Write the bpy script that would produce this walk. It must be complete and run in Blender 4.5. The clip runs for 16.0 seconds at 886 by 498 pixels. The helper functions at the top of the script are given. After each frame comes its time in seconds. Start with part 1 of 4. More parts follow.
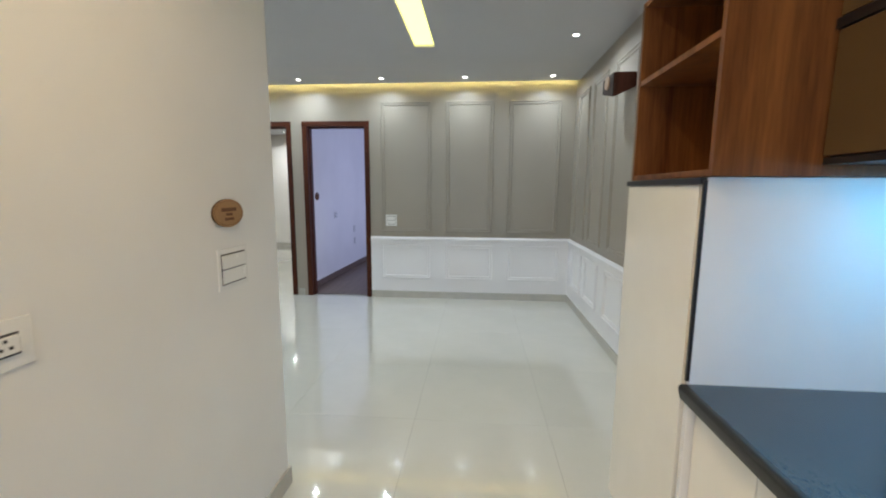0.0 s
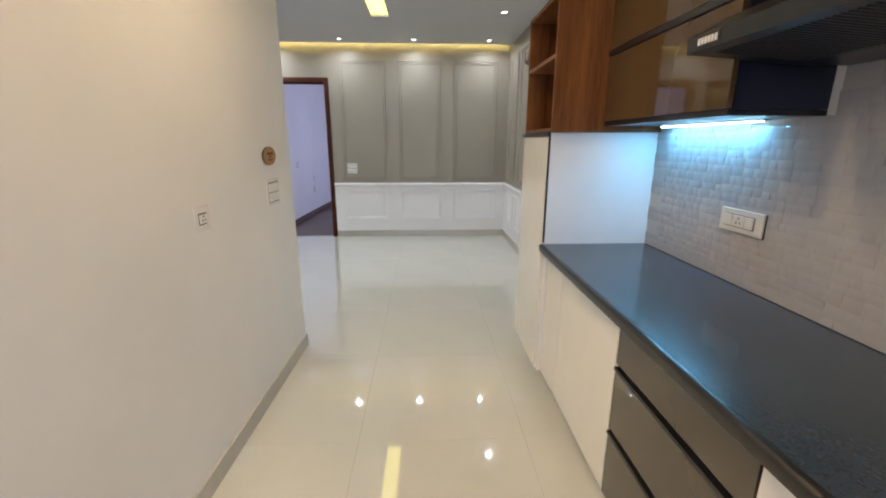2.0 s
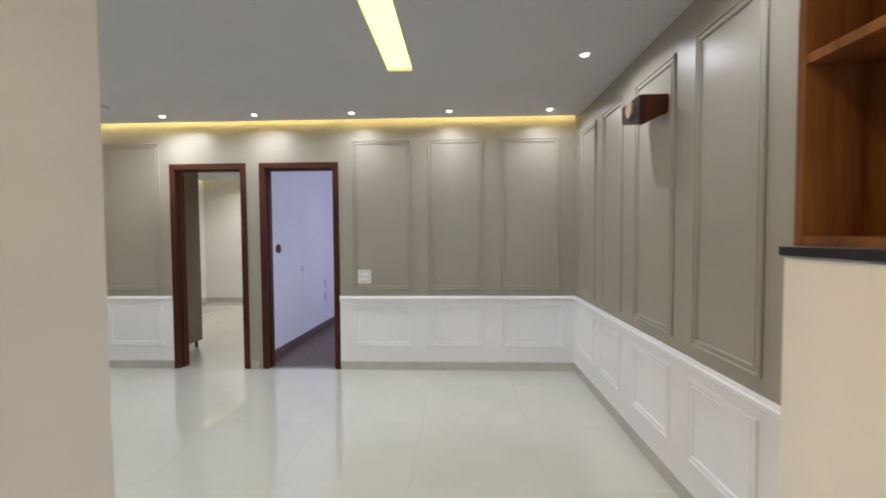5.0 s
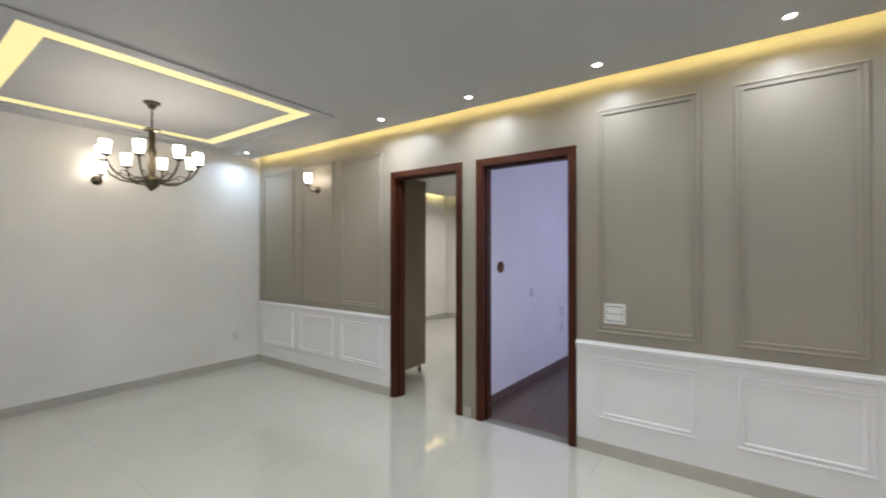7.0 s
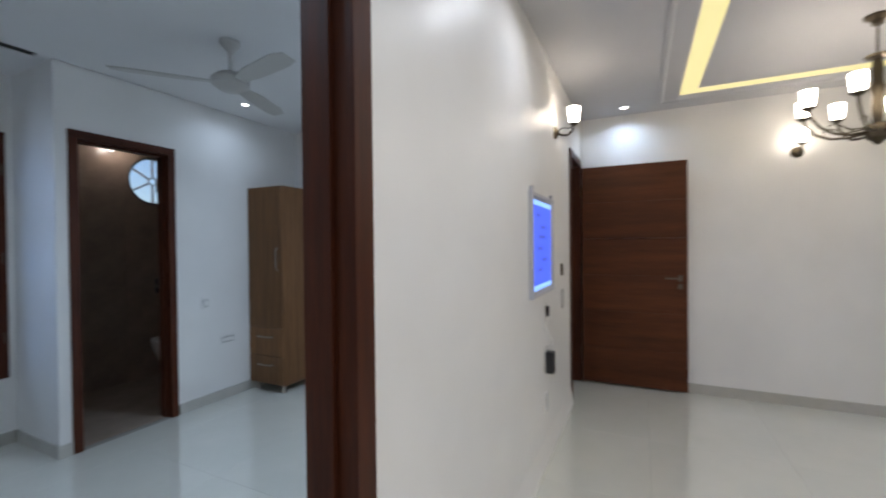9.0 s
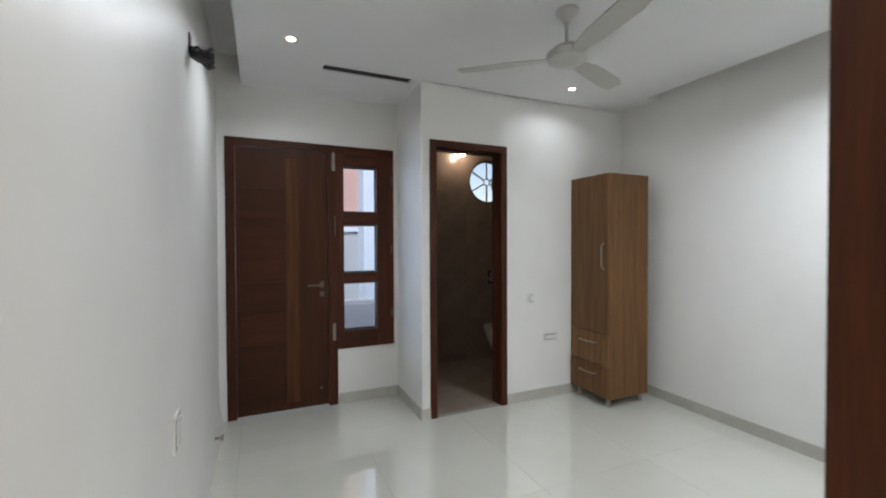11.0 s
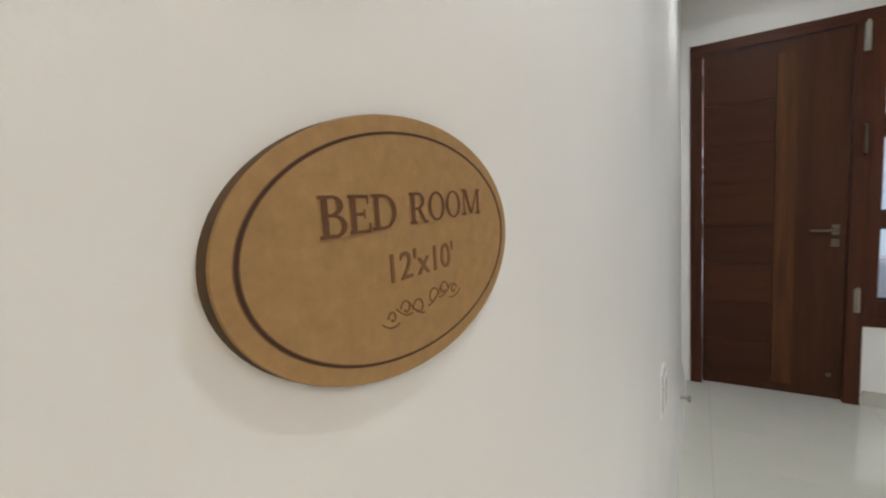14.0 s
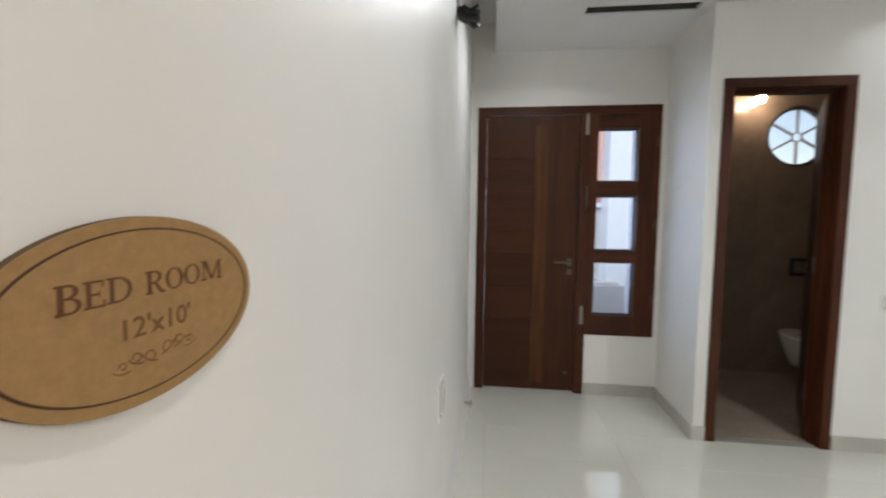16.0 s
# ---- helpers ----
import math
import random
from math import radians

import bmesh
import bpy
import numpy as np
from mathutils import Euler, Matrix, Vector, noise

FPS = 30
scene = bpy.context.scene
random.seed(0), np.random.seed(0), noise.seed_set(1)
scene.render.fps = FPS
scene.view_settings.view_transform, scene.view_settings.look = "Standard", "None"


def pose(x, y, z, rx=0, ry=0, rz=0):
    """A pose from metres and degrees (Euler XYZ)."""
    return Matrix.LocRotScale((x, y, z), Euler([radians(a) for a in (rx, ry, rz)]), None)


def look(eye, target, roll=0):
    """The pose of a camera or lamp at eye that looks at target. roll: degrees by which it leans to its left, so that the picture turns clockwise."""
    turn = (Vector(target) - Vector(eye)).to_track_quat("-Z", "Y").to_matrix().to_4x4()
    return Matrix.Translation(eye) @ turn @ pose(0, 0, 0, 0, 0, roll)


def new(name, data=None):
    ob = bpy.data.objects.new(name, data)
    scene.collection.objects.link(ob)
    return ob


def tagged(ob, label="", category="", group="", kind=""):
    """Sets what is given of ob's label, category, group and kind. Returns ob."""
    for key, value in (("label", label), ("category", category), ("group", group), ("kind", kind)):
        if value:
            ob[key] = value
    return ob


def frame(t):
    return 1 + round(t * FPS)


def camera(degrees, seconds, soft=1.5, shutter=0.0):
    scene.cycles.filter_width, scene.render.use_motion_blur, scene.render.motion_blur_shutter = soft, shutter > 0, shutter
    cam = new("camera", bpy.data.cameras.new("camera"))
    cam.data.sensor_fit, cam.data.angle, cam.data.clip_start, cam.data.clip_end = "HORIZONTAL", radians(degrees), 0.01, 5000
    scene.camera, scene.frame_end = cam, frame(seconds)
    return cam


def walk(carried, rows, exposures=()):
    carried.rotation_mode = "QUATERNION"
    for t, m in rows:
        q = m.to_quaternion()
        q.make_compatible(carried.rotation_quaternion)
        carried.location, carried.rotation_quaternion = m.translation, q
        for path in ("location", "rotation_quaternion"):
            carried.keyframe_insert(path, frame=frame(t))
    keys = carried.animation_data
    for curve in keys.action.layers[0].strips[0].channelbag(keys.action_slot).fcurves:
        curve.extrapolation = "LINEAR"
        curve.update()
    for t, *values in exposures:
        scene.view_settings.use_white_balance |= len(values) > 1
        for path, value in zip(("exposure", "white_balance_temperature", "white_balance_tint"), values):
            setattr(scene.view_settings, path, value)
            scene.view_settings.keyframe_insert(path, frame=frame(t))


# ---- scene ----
cam = camera(94.0, 16.0, soft=2.0, shutter=0.25)
PATH = [
    (0, (0.383, 0.091, 1.397), (0.224, 2.064, 1.113), 0.3),
    (0.5, (0.347, -0.257, 1.41), (0.255, 1.714, 1.08), 0.4),
    (1, (0.38, -0.545, 1.414), (0.338, 1.411, 0.996), 0.3),
    (1.5, (0.367, -0.762, 1.398), (0.407, 1.173, 0.894), 0.1),
    (2, (0.355, -0.856, 1.389), (0.438, 1.078, 0.885), 0.1),
    (2.5, (0.32, -0.841, 1.392), (0.414, 1.101, 0.925), 0.3),
    (3, (0.299, -0.689, 1.364), (0.37, 1.267, 0.952), 0.4),
    (3.5, (0.338, -0.32, 1.391), (0.348, 1.655, 1.073), -0.1),
    (5.8, (0.294, 1.524, 1.469), (0.044, 3.509, 1.468), -0.4),
    (6, (0.275, 1.67, 1.454), (-0.086, 3.637, 1.463), -0.1),
    (6.3, (0.229, 1.856, 1.461), (-0.338, 3.774, 1.475), -0.1),
    (6.5, (0.176, 1.952, 1.454), (-0.541, 3.819, 1.467), 0.1),
    (7, (-0.005, 2.221, 1.445), (-1.161, 3.853, 1.458), -0.0),
    (7.5, (-0.161, 2.422, 1.422), (-1.745, 3.643, 1.428), 0.1),
    (8, (-0.339, 2.531, 1.404), (-2.246, 3.136, 1.399), -0.1),
    (8.5, (-0.564, 2.475, 1.405), (-2.559, 2.335, 1.387), -0.3),
    (9, (-0.72, 2.394, 1.402), (-2.521, 1.526, 1.381), -0.6),
    (9.5, (-0.838, 2.31, 1.408), (-2.295, 0.94, 1.388), -0.5),
    (12, (-0.917, 1.705, 1.389), (-1.391, -0.237, 1.332), -0.5),
    (12.5, (-0.834, 1.65, 1.359), (-0.998, -0.341, 1.256), -0.8),
    (13, (-0.754, 1.592, 1.322), (-0.522, -0.389, 1.171), -1.4),
    (13.5, (-0.719, 1.548, 1.319), (-0.051, -0.329, 1.131), -2.6),
    (14, (-0.715, 1.525, 1.326), (0.337, -0.164, 1.118), -3.6),
    (14.5, (-0.712, 1.522, 1.322), (0.528, -0.034, 1.127), -4.2),
    (15, (-0.714, 1.524, 1.324), (0.465, -0.081, 1.134), -3.1),
    (15.5, (-0.742, 1.537, 1.334), (0.082, -0.277, 1.158), -1.0),
    (16, (-0.8, 1.589, 1.361), (-0.561, -0.392, 1.221), 0.7),
]
EXPOSURES = [(0, 0.05, 6000, 6), (0.5, 0.05, 6150, 8), (1.0, 0.06, 6250, 9.5), (3.7, 0.04, 6350, 11), (5.8, 0.22, 6450, 11), (6.5, 0.12, 6400, 11), (7.0, 0.05, 6350, 11), (8.0, 0.0, 6450, 12), (8.5, -0.03, 6500, 13), (9.0, 0.0, 6250, 14), (9.5, 0.27, 6300, 15), (9.7, 0.34, 6350, 15), (11.8, 0.66, 8500, 18), (16, 0.75, 8450, 17.5)]
walk(cam, [(t, look(e, g, r)) for t, e, g, r in PATH], EXPOSURES)

# ---- world, sun, large lights ----
world = bpy.data.worlds.new("world")
scene.world = world
world.use_nodes = True
sky = world.node_tree.nodes.new("ShaderNodeTexSky")
sky.sky_type, sky.sun_disc = "NISHITA", False
sky.sun_elevation, sky.sun_rotation = radians(50), radians(-22)
world.node_tree.nodes["Background"].inputs[1].default_value = 0.15
world.node_tree.links.new(sky.outputs[0], world.node_tree.nodes["Background"].inputs[0])
# sun tinted blue, standing in for skylight on the walls outside
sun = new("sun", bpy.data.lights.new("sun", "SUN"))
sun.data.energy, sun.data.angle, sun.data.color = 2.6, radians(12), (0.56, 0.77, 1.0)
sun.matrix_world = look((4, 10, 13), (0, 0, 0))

COOL, DAY, NEUTRAL, WARM = (0.90, 0.95, 1.0), (0.64, 0.81, 1.0), (1.0, 0.95, 0.88), (1.0, 0.71, 0.38)
CEIL, SLAB = 2.655, 2.92
SPOTS = [  # x, y, watts, colour
    (-2.649, 4.974, 8.0, COOL), (-1.709, 4.974, 6.4, COOL), (-0.731, 4.974, 5.2, COOL), (0.227, 4.974, 4.7, COOL), (1.201, 4.974, 4.5, COOL),
    # (1.17, 2.54), (-1.70, 3.05) and (-0.73, 2.54) are unseen, added as fill
    (1.17, 3.757, 6.5, COOL), (1.17, 2.54, 4.5, COOL), (-2.70, 2.20, 3.6, COOL), (-1.70, 3.05, 11, COOL), (-0.73, 2.54, 4, COOL),
    (-4.92, 2.25, 3.0, DAY), (-4.88, 4.95, 4.2, DAY),
    # (-3.265, 0.95) is unseen, added to fill the bedroom
    (-1.10, -0.79, 5.5, DAY), (-3.265, -0.76, 1.7, DAY), (-1.10, 0.95, 4.8, DAY), (-3.265, 0.95, 20, DAY),
    (0.10, 0.62, 12, WARM), (-0.25, -0.9, 20, WARM),
    # both unseen, added to light the room beyond door 1
    (-3.9, 7.2, 17, NEUTRAL), (-3.9, 9.2, 17, NEUTRAL),
]


def area_lamp(name, m, w, h, watts, colour, spread=180):
    d = bpy.data.lights.new(name, "AREA")
    d.shape, d.size, d.size_y, d.energy, d.color, d.spread = "RECTANGLE", w, h, watts, colour, radians(spread)
    ob = new(name, d)
    ob.matrix_world = m
    return ob


for sx, sy, watts, colour in SPOTS:
    d = bpy.data.lights.new("spot_lamp", "AREA")
    d.shape, d.size, d.energy, d.color, d.spread = "DISK", 0.046, watts, colour, radians(160 if colour is COOL else 152)
    new("spot_lamp", d).matrix_world = pose(sx, sy, CEIL - 0.012)
# lamps standing in for daylight in the window openings of room 2 and kitchen
area_lamp("daylight_lamp", look((1.36, 6.9, 1.5), (0, 6.9, 1.4)), 1.3, 1.3, 42, (0.60, 0.62, 1.0))
# added unseen lamp outside, for the skylight that falls on the bedroom wall return
area_lamp("daylight_lamp", look((-1.05, -2.45, 1.45), (-2.07, -1.35, 1.30)), 0.9, 1.4, 8, (0.30, 0.55, 1.0), 120)
area_lamp("led_bar_lamp", pose(1.455, 0.81, 1.450), 0.03, 0.56, 3.1, (0.14, 0.57, 1.0))
area_lamp("daylight_lamp", look((0.3, -2.17, 1.35), (0.0, 0.5, 0.9)), 1.0, 1.1, 13, (0.50, 0.66, 1.0))


# ---- materials ----
def material(name, rough=0.5, metal=0.0, ior=1.5, coat=0.0):
    m = bpy.data.materials.new(name)
    m.use_nodes = True
    b = m.node_tree.nodes["Principled BSDF"]
    b.inputs["Roughness"].default_value, b.inputs["Metallic"].default_value = rough, metal
    b.inputs["IOR"].default_value, b.inputs["Coat Weight"].default_value = ior, coat
    b.inputs["Coat Roughness"].default_value = 0.05
    return m, m.node_tree, b


def coords(nt, scale=(1, 1, 1), space="Object"):
    tc, mp = nt.nodes.new("ShaderNodeTexCoord"), nt.nodes.new("ShaderNodeMapping")
    mp.inputs["Scale"].default_value = scale
    nt.links.new(tc.outputs[space], mp.inputs[0])
    return mp.outputs[0]


def noise_node(nt, vec, scale, detail=4, rough=0.55):
    n = nt.nodes.new("ShaderNodeTexNoise")
    n.inputs["Scale"].default_value, n.inputs["Detail"].default_value, n.inputs["Roughness"].default_value = scale, detail, rough
    nt.links.new(vec, n.inputs["Vector"])
    return n.outputs["Fac"]


def ramp(nt, fac, stops):
    r = nt.nodes.new("ShaderNodeValToRGB")
    while len(r.color_ramp.elements) < len(stops):
        r.color_ramp.elements.new(0.5)
    for e, (p, c) in zip(r.color_ramp.elements, stops):
        e.position, e.color = p, (*c, 1)
    nt.links.new(fac, r.inputs[0])
    return r.outputs[0]


def bump(nt, b, height, strength, distance=0.01):
    n = nt.nodes.new("ShaderNodeBump")
    n.inputs["Strength"].default_value, n.inputs["Distance"].default_value = strength, distance
    nt.links.new(height, n.inputs["Height"])
    nt.links.new(n.outputs[0], b.inputs["Normal"])


def rough_var(nt, b, fac, lo, hi):
    r = nt.nodes.new("ShaderNodeMapRange")
    r.inputs["To Min"].default_value, r.inputs["To Max"].default_value = lo, hi
    nt.links.new(fac, r.inputs["Value"])
    nt.links.new(r.outputs[0], b.inputs["Roughness"])


def paint(name, c, rough=0.5, vary=0.06, grain=140, bumpy=0.08):
    m, nt, b = material(name, rough)
    v = coords(nt)
    big = noise_node(nt, v, 1.3, 3)
    lo, hi = [x * (1 - vary) for x in c], [min(1, x * (1 + vary * 0.5)) for x in c]
    nt.links.new(ramp(nt, big, [(0.3, lo), (0.7, hi)]), b.inputs["Base Color"])
    rough_var(nt, b, noise_node(nt, v, 6, 3), rough - 0.06, rough + 0.08)
    bump(nt, b, noise_node(nt, v, grain, 3), bumpy, 0.002)
    return m


def wood(name, dark, light, axis, scale=1.0, rough=0.35, coat=0.0, contrast=0.6):
    m, nt, b = material(name, rough, coat=coat)
    b.inputs["Specular IOR Level"].default_value = 0.24
    s = [14 * scale, 14 * scale, 14 * scale]
    s[axis] = 0.9 * scale
    v = coords(nt, s)
    n1 = noise_node(nt, v, 1.6, 6, 0.6)
    n2 = noise_node(nt, coords(nt, [x * 5 for x in s]), 3.0, 3)
    mix = nt.nodes.new("ShaderNodeMix")
    mix.inputs[0].default_value = 0.3
    nt.links.new(n1, mix.inputs[2])
    nt.links.new(n2, mix.inputs[3])
    info = nt.nodes.new("ShaderNodeObjectInfo")
    mid = [(p + q) / 2 for p, q in zip(dark, light)]
    col = ramp(nt, mix.outputs[0], [(0.5 - contrast / 3, dark), (0.5, mid), (0.5 + contrast / 3, light)])
    hsv = nt.nodes.new("ShaderNodeHueSaturation")
    vr = nt.nodes.new("ShaderNodeMapRange")
    vr.inputs["To Min"].default_value, vr.inputs["To Max"].default_value = 0.88, 1.1
    nt.links.new(info.outputs["Random"], vr.inputs["Value"])
    nt.links.new(vr.outputs[0], hsv.inputs["Value"])
    nt.links.new(col, hsv.inputs["Color"])
    nt.links.new(hsv.outputs[0], b.inputs["Base Color"])
    rough_var(nt, b, n2, rough - 0.05, rough + 0.12)
    bump(nt, b, mix.outputs[0], 0.12, 0.003)
    return m


def glow(name, c, strength):
    m = bpy.data.materials.new(name)
    m.use_nodes = True
    b = m.node_tree.nodes["Principled BSDF"]
    b.inputs["Base Color"].default_value = (0.05, 0.05, 0.05, 1)
    b.inputs["Emission Color"].default_value, b.inputs["Emission Strength"].default_value = (*c, 1), strength
    return m


def stone(name, a, c, rough, scale=3.0, spread=0.22, coat=0.0, bumpy=0.0, per_piece=0.05):
    m, nt, b = material(name, rough, coat=coat)
    v = coords(nt)
    n1, n2 = noise_node(nt, v, scale, 6, 0.65), noise_node(nt, v, scale * 40, 3)
    col = ramp(nt, n1, [(0.5 - spread, a), (0.5 + spread, c)])
    hsv, info, vr = nt.nodes.new("ShaderNodeHueSaturation"), nt.nodes.new("ShaderNodeObjectInfo"), nt.nodes.new("ShaderNodeMapRange")
    vr.inputs["To Min"].default_value, vr.inputs["To Max"].default_value = 1 - per_piece, 1 + per_piece
    nt.links.new(info.outputs["Random"], vr.inputs["Value"])
    nt.links.new(vr.outputs[0], hsv.inputs["Value"])
    nt.links.new(col, hsv.inputs["Color"])
    nt.links.new(hsv.outputs[0], b.inputs["Base Color"])
    rough_var(nt, b, n2, max(0.01, rough - 0.03), rough + 0.05)
    if bumpy:
        bump(nt, b, n1, bumpy, 0.01)
    return m


def metal(name, c, rough):
    m, nt, b = material(name, rough, 1.0)
    b.inputs["Base Color"].default_value = (*c, 1)
    rough_var(nt, b, noise_node(nt, coords(nt), 30, 3), rough - 0.04, rough + 0.1)
    return m


def plain(name, c, rough=0.4, coat=0.0):
    m, nt, b = material(name, rough, coat=coat)
    v = coords(nt)
    nt.links.new(ramp(nt, noise_node(nt, v, 4, 3), [(0.3, [x * 0.95 for x in c]), (0.7, c)]), b.inputs["Base Color"])
    rough_var(nt, b, noise_node(nt, v, 25, 3), max(0.02, rough - 0.03), rough + 0.05)
    return m


def glass(name, rough=0.0, colour=(1, 1, 1)):
    m, nt, b = material(name, rough)
    b.inputs["Transmission Weight"].default_value = 1.0
    b.inputs["Base Color"].default_value = (*colour, 1)
    return m


M_WHITE = paint("white_wall_paint", (0.79, 0.775, 0.75), 0.42)
# white ceilings, greyed so the colour holds the dimness of bounced light
M_CEIL_DIM = paint("dimmed_ceiling_paint", (0.53, 0.53, 0.545), 0.6, 0.03)
# the same white left lighter for the bedroom ceiling
M_CEIL2 = paint("undimmed_ceiling_paint", (0.74, 0.74, 0.74), 0.6, 0.03)
M_TAUPE = paint("taupe_wall_paint", (0.335, 0.300, 0.245), 0.38, 0.05)
M_DADO = paint("white_satin_panel_paint", (0.84, 0.83, 0.84), 0.3, 0.03, 90, 0.03)
M_SKIRT = stone("grey_beige_skirting_tile", (0.44, 0.425, 0.38), (0.52, 0.50, 0.45), 0.18, 5)
M_TILE = stone("polished_vitrified_tile", (0.600, 0.600, 0.535), (0.66, 0.655, 0.59), 0.018, 2.2, 0.25, coat=0.8, per_piece=0.01)
M_TILE.node_tree.nodes["Principled BSDF"].inputs["IOR"].default_value = 1.85
M_TILE.node_tree.nodes["Principled BSDF"].inputs["Coat IOR"].default_value = 1.6
M_TILE.node_tree.nodes["Principled BSDF"].inputs["Coat Roughness"].default_value = 0.015
M_GROUT = paint("floor_grout", (0.22, 0.21, 0.185), 0.8)
M_FRAME = wood("mahogany_frame_wood", (0.024, 0.0058, 0.0022), (0.095, 0.024, 0.0082), 2, 1.0, 0.45)
M_FRAME_H = wood("mahogany_head_wood", (0.024, 0.0058, 0.0022), (0.095, 0.024, 0.0082), 0, 1.0, 0.45)
M_LEAF_H = wood("walnut_veneer_across", (0.022, 0.0060, 0.0020), (0.155, 0.047, 0.0150), 1, 0.5, 0.46, 0.0, 1.0)
M_LEAF_HX = wood("walnut_veneer_level", (0.015, 0.0038, 0.0014), (0.085, 0.023, 0.0066), 0, 0.5, 0.46, 0.0, 1.0)
M_LEAF_V = wood("walnut_veneer_upright", (0.015, 0.0040, 0.0015), (0.085, 0.025, 0.0072), 2, 0.5, 0.46, 0.0, 1.0)
M_INLAY = wood("light_walnut_inlay", (0.050, 0.015, 0.005), (0.135, 0.046, 0.014), 2, 1.2, 0.46)
M_PALE = wood("pale_turned_wood", (0.26, 0.17, 0.11), (0.42, 0.30, 0.21), 2, 1.2, 0.5)
M_BOX = wood("dark_stained_box_wood", (0.010, 0.0045, 0.0028), (0.030, 0.012, 0.007), 2, 1.0, 0.45)
M_UNIT = wood("teak_laminate", (0.085, 0.028, 0.008), (0.27, 0.105, 0.030), 2, 0.55, 0.4, 0.0, 0.45)
M_ROBE = wood("oak_brown_laminate", (0.100, 0.045, 0.018), (0.220, 0.104, 0.040), 2, 1.1, 0.45, 0.0, 0.5)
M_ROBE2 = paint("taupe_laminate", (0.20, 0.155, 0.105), 0.4)
M_CREAM = plain("cream_gloss_laminate", (0.83, 0.805, 0.74), 0.12, 0.4)
M_PANEL = plain("white_laminate", (0.82, 0.82, 0.82), 0.2, 0.2)
M_BROWN = plain("bronze_gloss_acrylic", (0.090, 0.055, 0.023), 0.05, 0.6)
M_DRAWER = plain("taupe_gloss_acrylic", (0.070, 0.055, 0.036), 0.08, 0.5)
M_BLACK = plain("black_satin_aluminium", (0.012, 0.011, 0.012), 0.3)
M_NAVY = plain("dark_laminate", (0.018, 0.020, 0.030), 0.3)
# black granite with the bluish reflected light of the top put into its colour
M_GRANITE = stone("blue_sheen_granite", (0.018, 0.028, 0.040), (0.036, 0.054, 0.075), 0.24, 160, 0.2, 0.3)
# the same granite on the front edge, without that bluish light
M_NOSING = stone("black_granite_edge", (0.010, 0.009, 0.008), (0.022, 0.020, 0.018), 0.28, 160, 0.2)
M_SPLASH = stone("white_ceramic_tile", (0.345, 0.330, 0.328), (0.390, 0.374, 0.372), 0.10, 9, 0.3, 0.5, 0.3, 0.01)
M_SPLASH_G = paint("tile_grout", (0.36, 0.345, 0.34), 0.7)
M_CHROME = metal("brushed_steel", (0.34, 0.315, 0.28), 0.32)
M_DULL = metal("dull_steel", (0.15, 0.125, 0.10), 0.42)
M_BRONZE = metal("antique_bronze", (0.105, 0.085, 0.058), 0.32)
M_PLASTIC = plain("white_plastic", (0.82, 0.81, 0.78), 0.25)
M_SWITCH = plain("champagne_grey_plastic", (0.60, 0.575, 0.52), 0.3)
M_FAN = plain("ivory_fan_enamel", (0.50, 0.49, 0.465), 0.35)
M_DARKP = plain("black_plastic", (0.015, 0.015, 0.016), 0.35)
M_GREY = plain("grey_switch_gap", (0.06, 0.057, 0.055), 0.5)
M_MDF = stone("mdf_board", (0.275, 0.148, 0.055), (0.375, 0.210, 0.085), 0.6, 130, 0.24, 0, 0.05)
M_BURN = paint("laser_burnt_mdf", (0.120, 0.044, 0.014), 0.8, 0.3, 900)
M_BURN2 = paint("laser_scorched_mdf", (0.185, 0.083, 0.029), 0.8, 0.3, 900)
M_GROOVE = paint("deep_burnt_groove", (0.055, 0.020, 0.008), 0.8, 0.3, 900)
M_LETTER = paint("engraved_letter_mdf", (0.135, 0.050, 0.016), 0.8, 0.25, 900)
M_EDGE = stone("charred_board_edge", (0.016, 0.013, 0.011), (0.115, 0.062, 0.028), 0.8, 14, 0.12)
M_BATH = stone("brown_bath_tile", (0.19, 0.138, 0.105), (0.30, 0.225, 0.172), 0.25, 4, 0.25, 0.1, 0.0, 0.06)
M_BATHF = stone("beige_bath_floor_tile", (0.24, 0.19, 0.15), (0.33, 0.27, 0.22), 0.25, 4, 0.25, 0.1)
M_CERAMIC = plain("sanitary_ceramic", (0.85, 0.84, 0.82), 0.08, 0.5)
M_PLANK = wood("dark_plank_floor", (0.095, 0.066, 0.050), (0.20, 0.145, 0.115), 1, 0.9, 0.3)
M_GLASS = glass("clear_glass")
M_FROST = glass("frosted_glass", 0.12, (0.85, 0.92, 1.0))
M_SHADE = glow("lit_opal_glass", (1.0, 0.88, 0.70), 20)
M_BULB = glow("lit_bulb_glass", (1.0, 0.93, 0.84), 55)
M_LENS = glow("lit_downlight_lens", (1.0, 0.98, 0.95), 11)
M_LED_Y = glow("yellow_led_diffuser", (1.0, 0.88, 0.38), 0.95)
M_LED_STRIP = glow("warm_led_diffuser", (1.0, 0.88, 0.24), 2.6)
M_COVE = glow("cove_led_tape", (1.0, 0.80, 0.30), 24)
M_LED_B = glow("cool_led_bar", (0.55, 0.88, 1.0), 9)
M_SILVER = plain("silver_frame_lacquer", (0.50, 0.50, 0.53), 0.3)
M_BLUE = glow("blue_backlit_film", (0.075, 0.155, 1.0), 1.0)
M_BLUE3 = glow("dark_blue_backlit_print", (0.055, 0.11, 0.85), 0.75)
M_BLUE2 = glow("pale_blue_led_edge", (0.25, 0.48, 1.0), 1.5)
M_PINK = paint("pink_facade_plaster", (0.56, 0.34, 0.30), 0.8)
